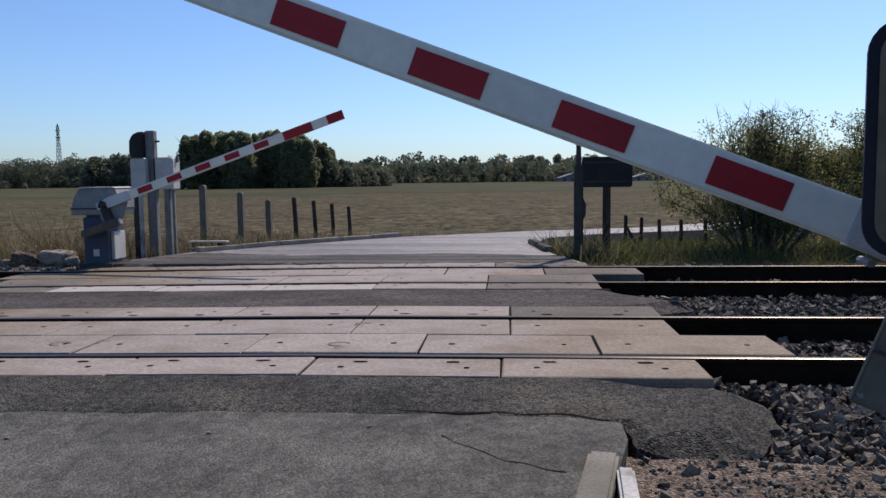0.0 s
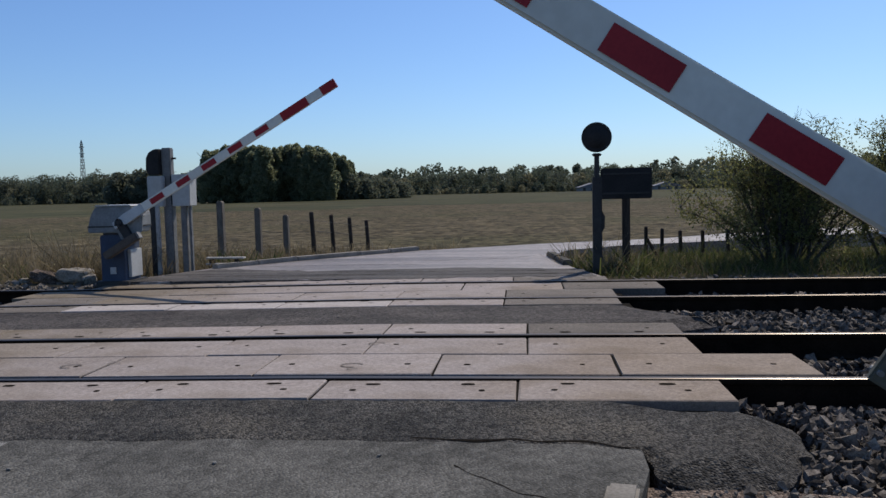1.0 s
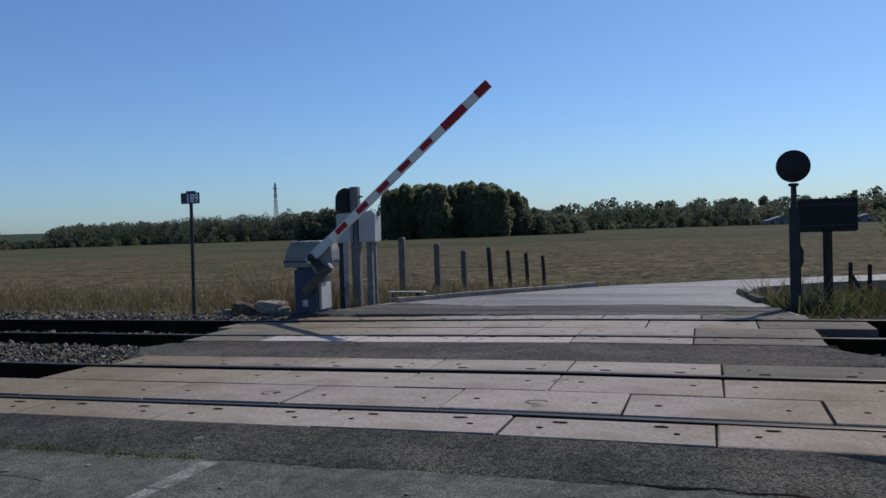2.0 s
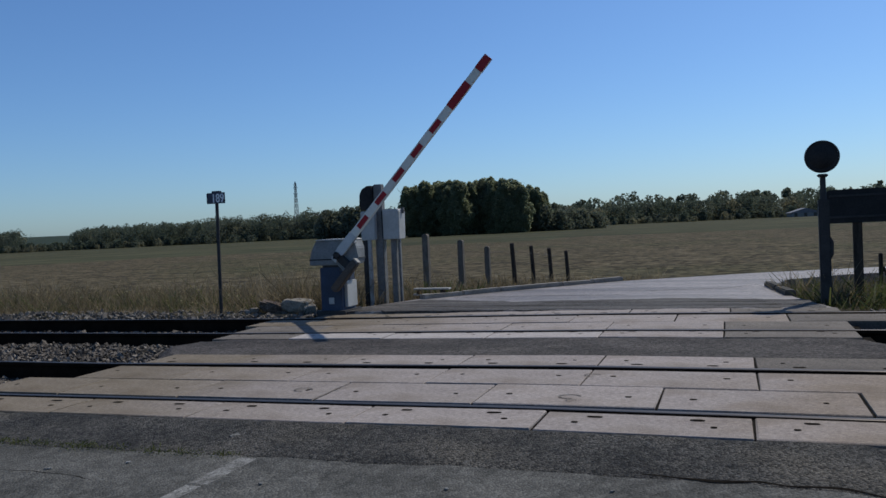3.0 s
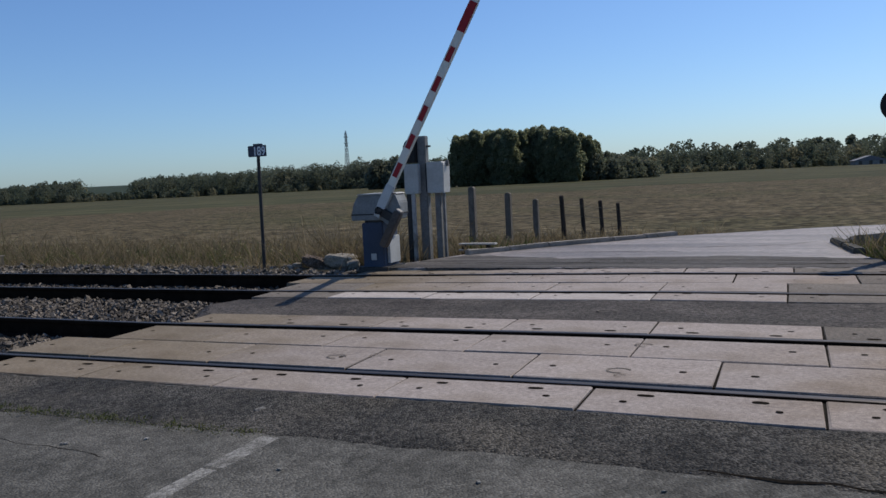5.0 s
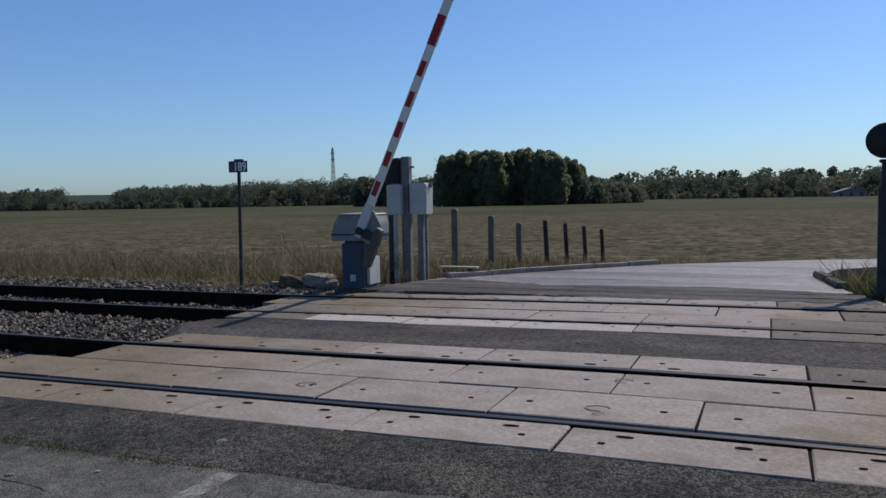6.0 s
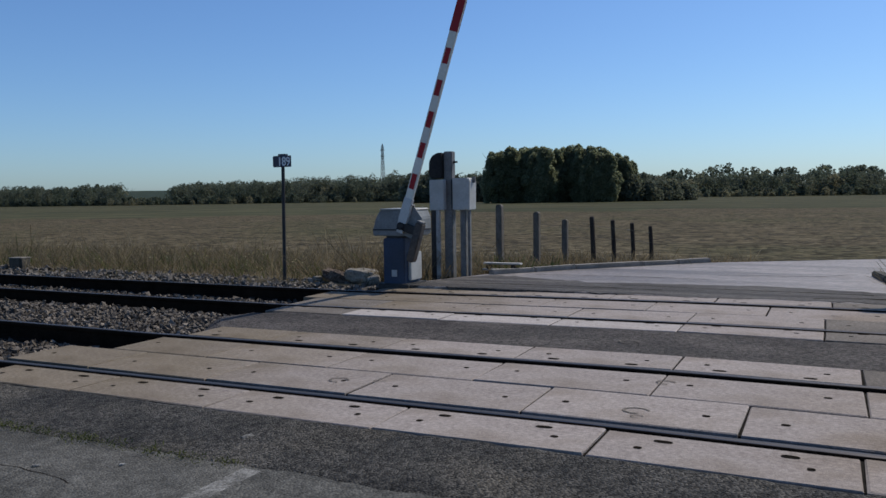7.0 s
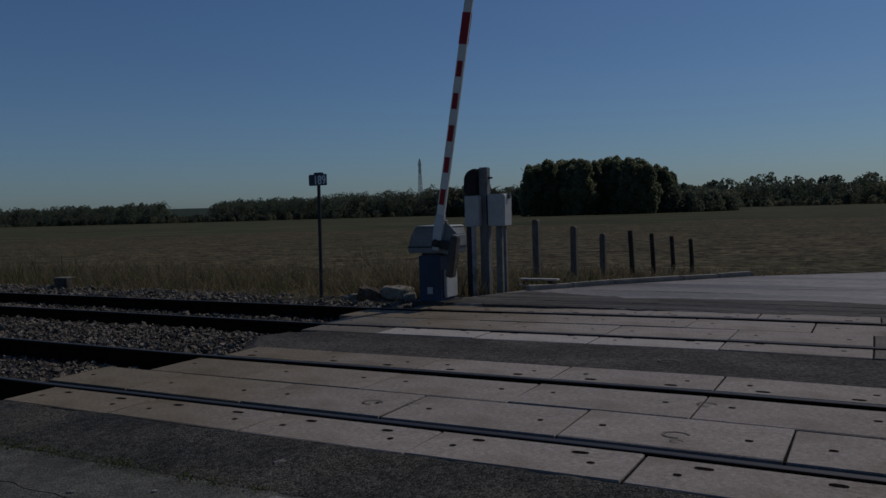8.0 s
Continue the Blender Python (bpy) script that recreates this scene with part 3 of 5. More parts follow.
def slab(x0, x1, y0, y1, row, dirty, rng):
    g = 0.008
    w, d = (x1 - x0) / 2 - g, (y1 - y0) / 2 - 0.006
    bm = box(-w, w, -d, d, -0.14, 0.0)
    top = [e for e in bm.edges if all(v.co.z > -0.01 for v in e.verts)]
    bmesh.ops.bevel(bm, geom=top, offset=0.006, segments=1, affect="EDGES")
    # worn, slightly bent rims
    for v in bm.verts:
        if v.co.z > -0.02:
            v.co.x += rng.uniform(-0.004, 0.004)
            v.co.y += rng.uniform(-0.004, 0.003)
    for sx, sy, rx, ry_ in SOCKETS[row]:
        if sx > (x1 - x0) - 0.1:
            continue
        socket(bm, sx - (x1 - x0) / 2 + rng.uniform(-0.015, 0.015), sy - (y1 - y0) / 2 + rng.uniform(-0.008, 0.008), rx * rng.uniform(0.85, 1.15), ry_ * rng.uniform(0.85, 1.1), rng.uniform(0, 9))
    xm = (x0 + x1) / 2
    tilt = -math.degrees(math.atan((fall(xm + 0.3) - fall(xm - 0.3)) / 0.6))
    # dirty picks the concrete: 0 plain, 1 darker, 2 paler
    return part("slab", bm, [(SLAB, SLAB_DARK, SLAB_PALE)[dirty], HOLE], deck, at=pose(xm, (y0 + y1) / 2, fall(xm) + rng.uniform(-0.004, 0.003), rng.uniform(-0.25, 0.25), tilt + rng.uniform(-0.12, 0.12), rng.uniform(-0.1, 0.1)))


slab_rng = random.Random(2)
ROWS = {
    "A": (5.61, 6.085, 1.69, -5.80, 0.43),
    "B": (6.245, 6.885, 2.38, -6.15, 1.10),
    "C": (6.90, 7.53, 1.77, -5.62, 0.49),
    "D": (7.715, 8.235, 1.79, -5.50, 0.49),
    "E": (9.365, 9.80, 1.48, -5.85, 0.236),
    "F": (9.95, 10.60, 1.50, -5.95, 0.236),
    "G": (10.615, 11.29, 2.13, -6.20, 0.93),
    "H": (11.49, 11.92, 1.55, -5.60, 0.30),
}
for row, (y0, y1, right, left, joint) in ROWS.items():
    cuts = [right]
    x = joint
    while x > left + 0.35:
        cuts.append(x)
        x -= 1.248
    cuts.append(left)
    for k, (xb, xa) in enumerate(zip(cuts, cuts[1:])):
        # darker slabs right in D to H, dirty ones left in E and F
        worn = 1 if (row in "DEFGH" and k == 0) or (row in "EF" and xb < -4.6) else (2 if row == "E" and -5.0 < xa < -2.0 else 0)
        slab(xa, xb, y0, y1, row, worn, slab_rng)
    part("joint_filler", bend(box(left + 0.06, right - 0.06, y0 + 0.02, y1 - 0.004, -0.12, -0.011)), RUBBER, deck, "dark dirt packed in the joints")
part("joint_filler", bend(box(-5.5, 1.6, 5.60, 12.0, -0.2, -0.06)), RUBBER, deck, "dirt in the joints below the slabs")


# ---- loose stones ----
def stones(name, count, region, size, material, label, seed, zfun, flat=0.7):
    """Angular broken stones, each a bent block of its own."""
    rng = np.random.default_rng(seed)
    x0, x1, y0, y1 = region
    base = np.array([(-1, -1, -1), (1, -1, -1), (1, 1, -1), (-1, 1, -1), (-1, -1, 1), (1, -1, 1), (1, 1, 1), (-1, 1, 1)], float) * 0.62
    faces = np.array([(0, 3, 2, 1), (4, 5, 6, 7), (0, 1, 5, 4), (1, 2, 6, 5), (2, 3, 7, 6), (3, 0, 4, 7)])
    px, py = rng.uniform(x0, x1, count), rng.uniform(y0, y1, count)
    z = np.array([zfun(a, c) for a, c in zip(px, py)])
    keep = np.isfinite(z)
    px, py, z = px[keep], py[keep], z[keep]
    n = len(px)
    co = base[None] * (1 + rng.uniform(-0.6, 0.45, (n, 8, 3)))
    s = size * np.exp(rng.normal(0, 0.28, n))
    co *= s[:, None, None] * np.stack([np.ones(n), rng.uniform(0.6, 1, n), rng.uniform(0.32, 0.68, n)], 1)[:, None]
    q = rng.normal(size=(n, 4))
    q[:, 1:3] *= flat
    q /= np.linalg.norm(q, axis=1)[:, None]
    w, a, b, c = q.T
    R = np.stack([np.stack([1 - 2 * (b * b + c * c), 2 * (a * b - c * w), 2 * (a * c + b * w)], 1), np.stack([2 * (a * b + c * w), 1 - 2 * (a * a + c * c), 2 * (b * c - a * w)], 1), np.stack([2 * (a * c - b * w), 2 * (b * c + a * w), 1 - 2 * (a * a + b * b)], 1)], 1)
    co = np.einsum("nij,nkj->nki", R, co) + np.stack([px, py, z + s * 0.2], 1)[:, None]
    me = bpy.data.meshes.new(name)
    me.from_pydata(co.reshape(-1, 3).tolist(), [], (faces[None] + (np.arange(n) * 8)[:, None, None]).reshape(-1, 4).tolist())
    me.materials.append(material)
    return tagged(new(name, me), label, "stones", kind="stuff")


def ballast_level(x, y):
    """Height of the stones outside the deck; nothing on rails, deck or roads."""
    if any(abs(y - r) < 0.085 for r in RAILS_Y):
        return math.nan
    edge_r = 1.85 + 0.35 * noise.noise((y * 1.7, 3, 0)) + (0.55 if 6.2 < y < 6.95 or 10.6 < y < 11.3 else 0.0) + (0.35 if 8.2 < y < 9.4 else 0)
    edge_l = -5.95 - 0.2 * noise.noise((y * 1.7, 9, 0)) - (0.15 if 6.2 < y < 6.95 or 10.6 < y < 11.3 else 0.0)
    if y < 5.62:
        edge_r = 1.95 + (0.0 if y > 5.0 else -0.25 + (4.9 - y) * 0.2)
    if edge_l < x < edge_r:
        return math.nan
    if y < 4.9 and x > 0:
        return -0.13 - 0.10 * (4.9 - y) / 0.5 * 0.4
    bump_ = 0.03 * noise.noise((x * 1.3, y * 1.3, 5))
    mid = 8.0 < y < 9.6
    return -0.205 + bump_ + (0.065 if mid else 0.0) + (0.065 if y < 5.8 or y > 11.8 else 0) + fall(x)


stones("ballast_stones", 17000, (1.7, 9.0, 4.42, 12.3), 0.034, STONE, "grey broken ballast stones beside the crossing", 1, ballast_level)
stones("ballast_stones", 36000, (-19, -5.7, 4.42, 12.45), 0.034, STONE, "grey broken ballast stones between the rails", 2, ballast_level)
stones("ballast_stones", 2600, (1.75, 4.2, 4.42, 6.0), 0.033, STONE, "grey broken ballast stones beside the crossing", 7, lambda x, y: (lambda z: z + 0.025)(ballast_level(x, y)))
stones("ballast_stones", 5000, (9.0, 22, 5.0, 12.4), 0.05, STONE, "grey broken ballast stones between the rails", 3, ballast_level)
stones("ballast_shoulder", 2600, (-24, -5.9, 11.6, 12.9), 0.042, STONE_BROWN, "pale stones on the far ballast shoulder", 4, lambda x, y: -0.10 + 0.05 * noise.noise((x, y, 1)))
stones("ballast_shoulder", 500, (1.9, 12, 11.7, 12.7), 0.036, STONE_BROWN, "pale stones on the far ballast shoulder", 6, lambda x, y: -0.11)
stones("pebbles", 1300, (1.0, 2.6, 2.8, 4.5), 0.014, STONE_BROWN, "small pebbles on the bare soil", 5, lambda x, y: -0.07 if x > 1.05 else math.nan)
stones("pebbles", 260, (1.0, 2.6, 2.8, 4.5), 0.021, STONE_BROWN, "small pebbles on the bare soil", 15, lambda x, y: -0.07 if x > 1.08 else math.nan)


# ---- kerbs ----
def kerb_run(name, points, width, height, base, material, label, length=0.95, group=""):
    rng = random.Random(len(points) + int(points[0][1] * 10))
    for (ax, ay), (bx, by) in zip(points, points[1:]):
        n = max(1, round(math.hypot(bx - ax, by - ay) / length))
        ang = math.degrees(math.atan2(by - ay, bx - ax))
        ln = math.hypot(bx - ax, by - ay) / n
        for k in range(n):
            f = (k + 0.5) / n
            bm = box(-ln / 2 + 0.006, ln / 2 - 0.006, -width / 2, width / 2, -0.3, height, 0.018)
            thing(name, bm, material, label, "kerb", pose(ax + (bx - ax) * f, ay + (by - ay) * f, base + rng.uniform(-0.012, 0.008), rng.uniform(-1, 1), rng.uniform(-0.8, 0.8), ang + rng.uniform(-1, 1)), group)


kerb_run("kerb_stone", [(-4.72, 13.72), (-3.7, 15.0), (-2.75, 15.95), (-1.74, 17.0)], 0.16, 0.075, 0.0, KERB, "weathered concrete kerb stone edging the far road", group="kerb of the far road")
kerb_run("kerb_stone", [(1.13, 13.5), (0.90, 15.25)], 0.15, 0.085, 0.0, KERB_DARK, "weathered concrete kerb stone beside the signal post", 1.0, group="kerb of the far road corner")
thing("kerb_end", box(-0.065, 0.065, -0.6, 0.0, -0.25, 0.045, 0.014), KERB, "grey concrete kerb end beside the soil", "kerb", pose(0.88, 4.245, -0.012, 1.0, 0, -11.5))
thing("kerb_block", box(-0.035, 0.035, -0.5, 0.0, -0.25, 0.05, 0.012), WHITE_KERB, "narrow whitewashed kerb block by the soil", "kerb", pose(0.943, 4.06, -0.016, -1.0, 0, -5))


# ---- barriers ----
ARM_LEN = 3.69
STRIPES = [(0.56, 0.783), (1.02, 1.24), (1.462, 1.69), (1.917, 2.14), (2.368, 2.586), (2.815, 3.247), (3.475, 3.69)]


def barrier(at, pivot_z, lower, slide, rear_plate, label):
    """A crossing barrier: pedestal, drive head, and the arm that turns about the pivot."""
    base = empty("crossing_barrier", label, "barrier", at, "barriers of the crossing")
    part("pedestal", box(-0.38, -0.02, -0.20, 0.28, -0.2, pivot_z - 0.185, 0.012), MACHINE_BLUE, base, "blue-grey painted steel pedestal")
    # right face of the pedestal: sunlight put in as a paler paint
    part("sunlit_side", box(-0.02, 0.03, -0.10, 0.24, 0.06, pivot_z - 0.40, 0.008), CABINET, base, "pedestal side made paler for sunlight")
    part("small_plate", box(-0.24, -0.15, -0.208, -0.2, 0.12, 0.22, 0.002), CABINET, base, "small pale plate")
    zz = pivot_z - 0.87
    part("head", prism([(-0.55, 0.72 + zz), (0.15, 0.72 + zz), (0.17, 0.80 + zz), (0.17, 0.98 + zz), (0.12, 1.10 + zz), (-0.42, 1.10 + zz), (-0.50, 0.97 + zz), (-0.55, 0.80 + zz)], -0.21, 0.30, 0.014), MACHINE, base, "grey drive housing")
    part("head_seam", prism([(-0.553, 0.80 + zz), (0.176, 0.80 + zz), (0.176, 0.82 + zz), (-0.552, 0.82 + zz)], -0.216, 0.305, 0.003), DARK_STEEL, base, "dark seam round the housing")
    part("head_lid", prism([(-0.44, 1.102 + zz), (0.14, 1.102 + zz), (0.10, 1.122 + zz), (-0.40, 1.122 + zz)], -0.22, 0.31, 0.006), CABINET, base, "pale lid")
    # dark inset box that draws the shadow band below the housing
    part("neck", box(-0.345, -0.055, -0.17, 0.25, pivot_z - 0.20, pivot_z - 0.125, 0.01), DARK_STEEL, base, "dark inset strip for the shade under the housing")
    part("foot_flange", box(-0.44, 0.06, -0.26, 0.34, -0.2, 0.02, 0.01), DARK_STEEL, base, "dark foot flange")
    part("axle", tube([(0, -0.36, pivot_z), (0, -0.2, pivot_z)], [0.055, 0.055], 12), DARK_STEEL, base, "dark steel axle")
    for dx, dz in ((-0.035, -0.03), (0.035, -0.03), (0.0, 0.045)):
        part("hub_bolt", tube([(dx, -0.375, pivot_z + dz), (dx, -0.355, pivot_z + dz)], [0.018, 0.018], 6), BLACK, base, "black hub bolt")
    # the arm lies along its own x from the pivot
    o = lower
    bm = box(0.30, ARM_LEN + slide, -0.022, 0.022, o - 0.063, o + 0.063, 0.008)
    arm = part("arm", bm, ARM_WHITE, base, "white arm with red bands", pose(0, -0.3, pivot_z))
    for s0, s1 in [(p + slide, q + slide) for p, q in STRIPES]:
        tall = 0.063 if s0 > 2.6 else 0.041
        for side in (-1, 1):
            yy = side * 0.0245
            part("red_band", box(s0, s1, yy - 0.0015, yy + 0.0015, o - tall, o + tall), ARM_RED, arm, "red reflective band")
    part("arm_cap", box(ARM_LEN + slide + 0.001, ARM_LEN + slide + 0.02, -0.024, 0.024, o - 0.065, o + 0.065, 0.004), ARM_RED, arm, "red end cap")
    part("arm_root", prism([(-0.10, o - 0.05), (0.12, o - 0.075), (0.42, o - 0.067), (0.42, o + 0.067), (0.12, o + 0.075), (-0.10, o + 0.05)], -0.034, 0.034, 0.006), ARM_GREY, arm, "grey metal arm root")
    part("arm_bolt", tube([(0.34, -0.045, o - 0.09), (0.34, 0.045, o - 0.09)], [0.012, 0.012], 8), GALV, arm, "small bolt under the arm")
    if rear_plate:
        # long plate on the road side of the housing, joined to the arm through the axle
        y0, s1 = 0.61, 0.478
        part("counterweight", prism([(-0.5, o + 0.02), (s1 + 0.005, o + 0.02), (s1, o - 0.383), (-0.5, o - 0.383)], y0, y0 + 0.02, 0.004), PLATE_GREY, arm, "flat grey counterweight plate")
        part("counterweight_edge", prism([(-0.5, o - 0.262), (s1 + 0.004, o - 0.262), (s1 + 0.004, o - 0.27), (-0.5, o - 0.27)], y0 + 0.018, y0 + 0.026, 0.002), DARK_STEEL, arm, "dark seam of the plate")
        part("counterweight_slot", prism([(x + 0.215, o - 0.318 + z) for x, z in rounded(0.36, 0.045, 0.02, 4)], y0 + 0.016, y0 + 0.0235), BLACK, arm, "long dark slot")
        # small white block in place of daylight seen through the slot
        part("slot_daylight", box(0.172, 0.212, y0 + 0.0236, y0 + 0.030, o - 0.333, o - 0.308, 0.003), WHITE_LETTER, arm, "white piece for daylight through the slot")
        part("slot_bolt", tube([(0.345, y0 + 0.02, o - 0.318), (0.345, y0 + 0.032, o - 0.318)], [0.008, 0.007], 6), GALV, arm, "bright bolt")
        part("corner_stud", tube([(s1 - 0.01, y0 - 0.02, o - 0.362), (s1 - 0.01, y0 + 0.03, o - 0.362)], [0.006, 0.006], 8), GALV, arm, "bright stud")
        part("drive_shaft", tube([(0, 0, 0), (0, y0 + 0.01, 0)], [0.05, 0.05], 12), DARK_STEEL, arm, "dark drive shaft")
    else:
        part("carrier_plate", prism([(-0.12, o + 0.03), (0.34, o - 0.06), (0.20, o - 0.26), (0.02, o - 0.33), (-0.14, o - 0.20)], 0.036, 0.062, 0.005), MACHINE, arm, "grey steel carrier plate")
        part("counterweight", prism([(0.12, o - 0.24), (0.15, o - 0.26), (0.14, o - 0.355), (-0.41, o - 0.365), (-0.44, o - 0.34), (-0.43, o - 0.25)], -0.095, 0.03, 0.012), RUSTY, arm, "rusty counterweight")
        part("weight_cap", prism([(0.145, o - 0.25), (0.175, o - 0.255), (0.17, o - 0.35), (0.138, o - 0.35)], -0.085, 0.022, 0.006), GALV, arm, "pale end cap")
        part("counterweight_link", box(-0.06, 0.06, -0.04, 0.036, o - 0.25, o + 0.03, 0.01), DARK_STEEL, arm, "dark link")
    return base, arm


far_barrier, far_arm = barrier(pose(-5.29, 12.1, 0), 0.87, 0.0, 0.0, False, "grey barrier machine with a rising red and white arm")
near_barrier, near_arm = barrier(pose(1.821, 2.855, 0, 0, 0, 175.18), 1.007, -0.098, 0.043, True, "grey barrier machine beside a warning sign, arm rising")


# ---- warning sign beside the near barrier ----
def train_sign():
    w, h = 0.97, 0.418
    base = empty("warning_sign", "cream enamel warning sign with a navy border on a steel post", "sign", pose(1.104, 2.385, 0, 0, 0, -15))
    cz = 1.258
    mid = w / 2
    part("panel", prism([(mid + x, cz + z) for x, z in rounded(w, h, 0.06)], 0.0, 0.012), SIGN_BLUE, base, "navy rim")
    part("face", prism([(mid + x, cz + z) for x, z in rounded(w - 0.038, h - 0.038, 0.045)], -0.0025, -0.0005), SIGN_FACE, base, "dirty cream enamel face")
    for k, (text, x) in enumerate((("UN TRAIN PEUT", 0.049), ("EN CACHER", 0.140), ("UN AUTRE", 0.176))):
        lettering(text, 0.104, base, pose(x, -0.0045, cz + 0.075 - k * 0.116, 90), LETTER, 0.0035, 0.63, spacing=1.58)
    part("post", box(mid - 0.03, mid + 0.03, 0.015, 0.075, -0.15, cz + 0.15, 0.006), GALV, base, "galvanised square post")
    part("chip", prism([(0.128 + 0.010 * math.cos(a) * (1 + 0.4 * math.sin(3 * a)), cz - 0.137 + 0.008 * math.sin(a)) for a in [i * 0.7 for i in range(9)]], -0.0035, -0.003), RUSTY, base, "rusty chip in the enamel")


train_sign()


# ---- signal mast with cabinets beyond the tracks ----
def signal_mast():
    base = empty("signal_mast", "grey steel signal mast with a hooded lamp and two cabinets", "signal", pose(-5.38, 13.6, 0))
    part("mast", box(-0.075, 0.075, -0.07, 0.07, -0.3, 2.02, 0.012), GALV, base, "grey square mast")
    hood = [(-0.085, 1.58), (-0.085, 2.0), (-0.16, 2.0), (-0.26, 1.95), (-0.31, 1.86), (-0.32, 1.66), (-0.28, 1.585)]
    part("lamp_hood", prism(hood, -0.14, 0.14, 0.012), BLACK, base, "black lamp hood")
    part("cabinet", box(-0.28, -0.02, -0.20, -0.08, 1.06, 1.56, 0.012), CABINET, base, "pale grey equipment cabinet")
    part("cabinet", prism([(0.10, 1.06), (0.40, 1.06), (0.41, 1.54), (0.38, 1.58), (0.10, 1.58)], -0.12, 0.16, 0.012), CABINET, base, "pale grey equipment cabinet")
    part("cabinet_back", box(0.078, 0.10, -0.11, 0.15, 1.09, 1.56), BLACK, base, "dark mounting plate")
    part("bracket", box(0.075, 0.14, -0.02, 0.02, 1.83, 1.86), DARK_STEEL, base)
    part("bracket", box(0.40, 0.45, 0.0, 0.05, 1.5, 1.6, 0.008), GALV, base, "bright corner bracket")
    return base


signal_mast()
thing("steel_post", box(-0.045, 0.045, -0.03, 0.03, -0.3, 1.06, 0.006), DARK_STEEL, "dark steel channel post beside the mast", "post", pose(-5.60, 13.45, 0))
thing("marker_post", box(-0.03, 0.03, -0.03, 0.03, -0.3, 1.06, 0.006), WHITE_KERB, "slim white post beside the mast", "post", pose(-5.515, 13.43, 0))
thing("cabinet_post", box(-0.05, 0.05, -0.04, 0.04, -0.3, 1.058, 0.006), GALV, "grey steel post under a cabinet", "post", pose(-5.14, 13.62, 0))
thing("cabinet_post", box(-0.02, 0.02, -0.03, 0.03, -0.3, 1.058, 0.004), GALV, "grey steel post under a cabinet", "post", pose(-5.03, 13.60, 0))


# ---- kilometre marker ----
def kilometre_marker():
    base = empty("kilometre_marker", "dark blue kilometre plate with white digits on a slim pole", "sign", pose(-8.05, 12.67, 0))
    part("pole", tube([(-0.035, 0, -0.25), (0.0, 0, 2.0)], [0.032, 0.03], 10), DARK_STEEL, base, "dark grey steel pole")
    part("plate", box(-0.17, 0.20, -0.045, -0.033, 1.82, 2.01, 0.004), PLATE_BLUE, base, "dark blue plate")
    part("plate_cap", box(-0.07, 0.09, -0.05, 0.03, 2.01, 2.04, 0.008), PLATE_BLUE, base, "dark cap")
    part("plate_side", box(-0.175, -0.155, -0.05, 0.12, 1.83, 2.0, 0.004), PLATE_BLUE, base, "dark side plate")
    lettering("189", 0.205, base, pose(0.055, -0.047, 1.845, 90), WHITE_LETTER, 0.004, 0.85, "CENTER")


kilometre_marker()


# ---- round signal and board seen from behind ----
def round_signal():
    base = empty("round_signal", "dark round crossing signal seen from behind on a post", "signal", pose(1.52, 12.8, 0))
    part("post", box(-0.067, 0.067, -0.06, 0.06, -0.3, 1.36, 0.012), DARK_STEEL, base, "dark square post")
    part("neck", tube([(0, 0, 1.34), (0, 0, 1.70)], [0.042, 0.036], 10), DARK_STEEL, base, "dark pipe")
    part("collar", tube([(0, 0, 1.655), (0, 0, 1.68), (0, 0, 1.70)], [0.05, 0.075, 0.05], 12), DARK_STEEL, base, "dark clamp")
    bm = tube([(0, -0.035, 1.93), (0, -0.03, 1.93), (0, 0.02, 1.93), (0, 0.03, 1.93)], [0.195, 0.217, 0.217, 0.20], 40)
    part("disc", bm, BLACK, base, "black disc")
    part("disc_boss", tube([(0, -0.075, 1.93), (0, -0.07, 1.93), (0, -0.055, 1.93), (0, -0.034, 1.93)], [0.03, 0.07, 0.12, 0.17], 32), BLACK, base, "dark lamp housing")
    part("loose_bracket", prism([(0.07, 0.55), (0.105, 0.62), (0.11, 0.78), (0.07, 0.86)], -0.03, 0.03, 0.004), DARK_STEEL, base, "bent bracket")


def back_board():
    base = empty("road_sign", "dark road sign board seen from behind on one leg", "sign", pose(2.075, 13.9, 0))
    part("leg", box(-0.06, 0.06, 0.02, 0.12, -0.3, 1.48, 0.01), POST_WOOD, base, "dark brown leg")
    part("board", prism([(x, 1.255 + z) for x, z in rounded(0.80, 0.49, 0.04)], 0.0, 0.018), BLACK, base, "dark back of the board")
    for z in (1.10, 1.41):
        part("rail_bracket", box(-0.37, 0.37, -0.012, -0.001, z - 0.015, z + 0.015, 0.003), DARK_STEEL, base, "dark stiffening strip")


round_signal()
back_board()


# ---- fences ----
def fence_post(name, x, y, top, r, square, material, label, lean=(0, 0), group="posts of the left fence"):
    g0 = ground_height(x, y) - 0.25
    if square:
        bm = prism([(-r, g0), (r, g0), (r * 0.95, top - 0.03), (r * 0.5, top), (-r * 0.5, top), (-r * 0.95, top - 0.03)], -r, r, 0.008)
    else:
        bm = tube([(0, 0, g0), (0.01, 0, (g0 + top) / 2), (0, 0.005, top - 0.02), (0, 0, top)], [r * 1.05, r, r * 0.95, r * 0.6], 9)
    return thing(name, bm, material, label, "post", pose(x, y, 0, lean[0], lean[1], 0), group)


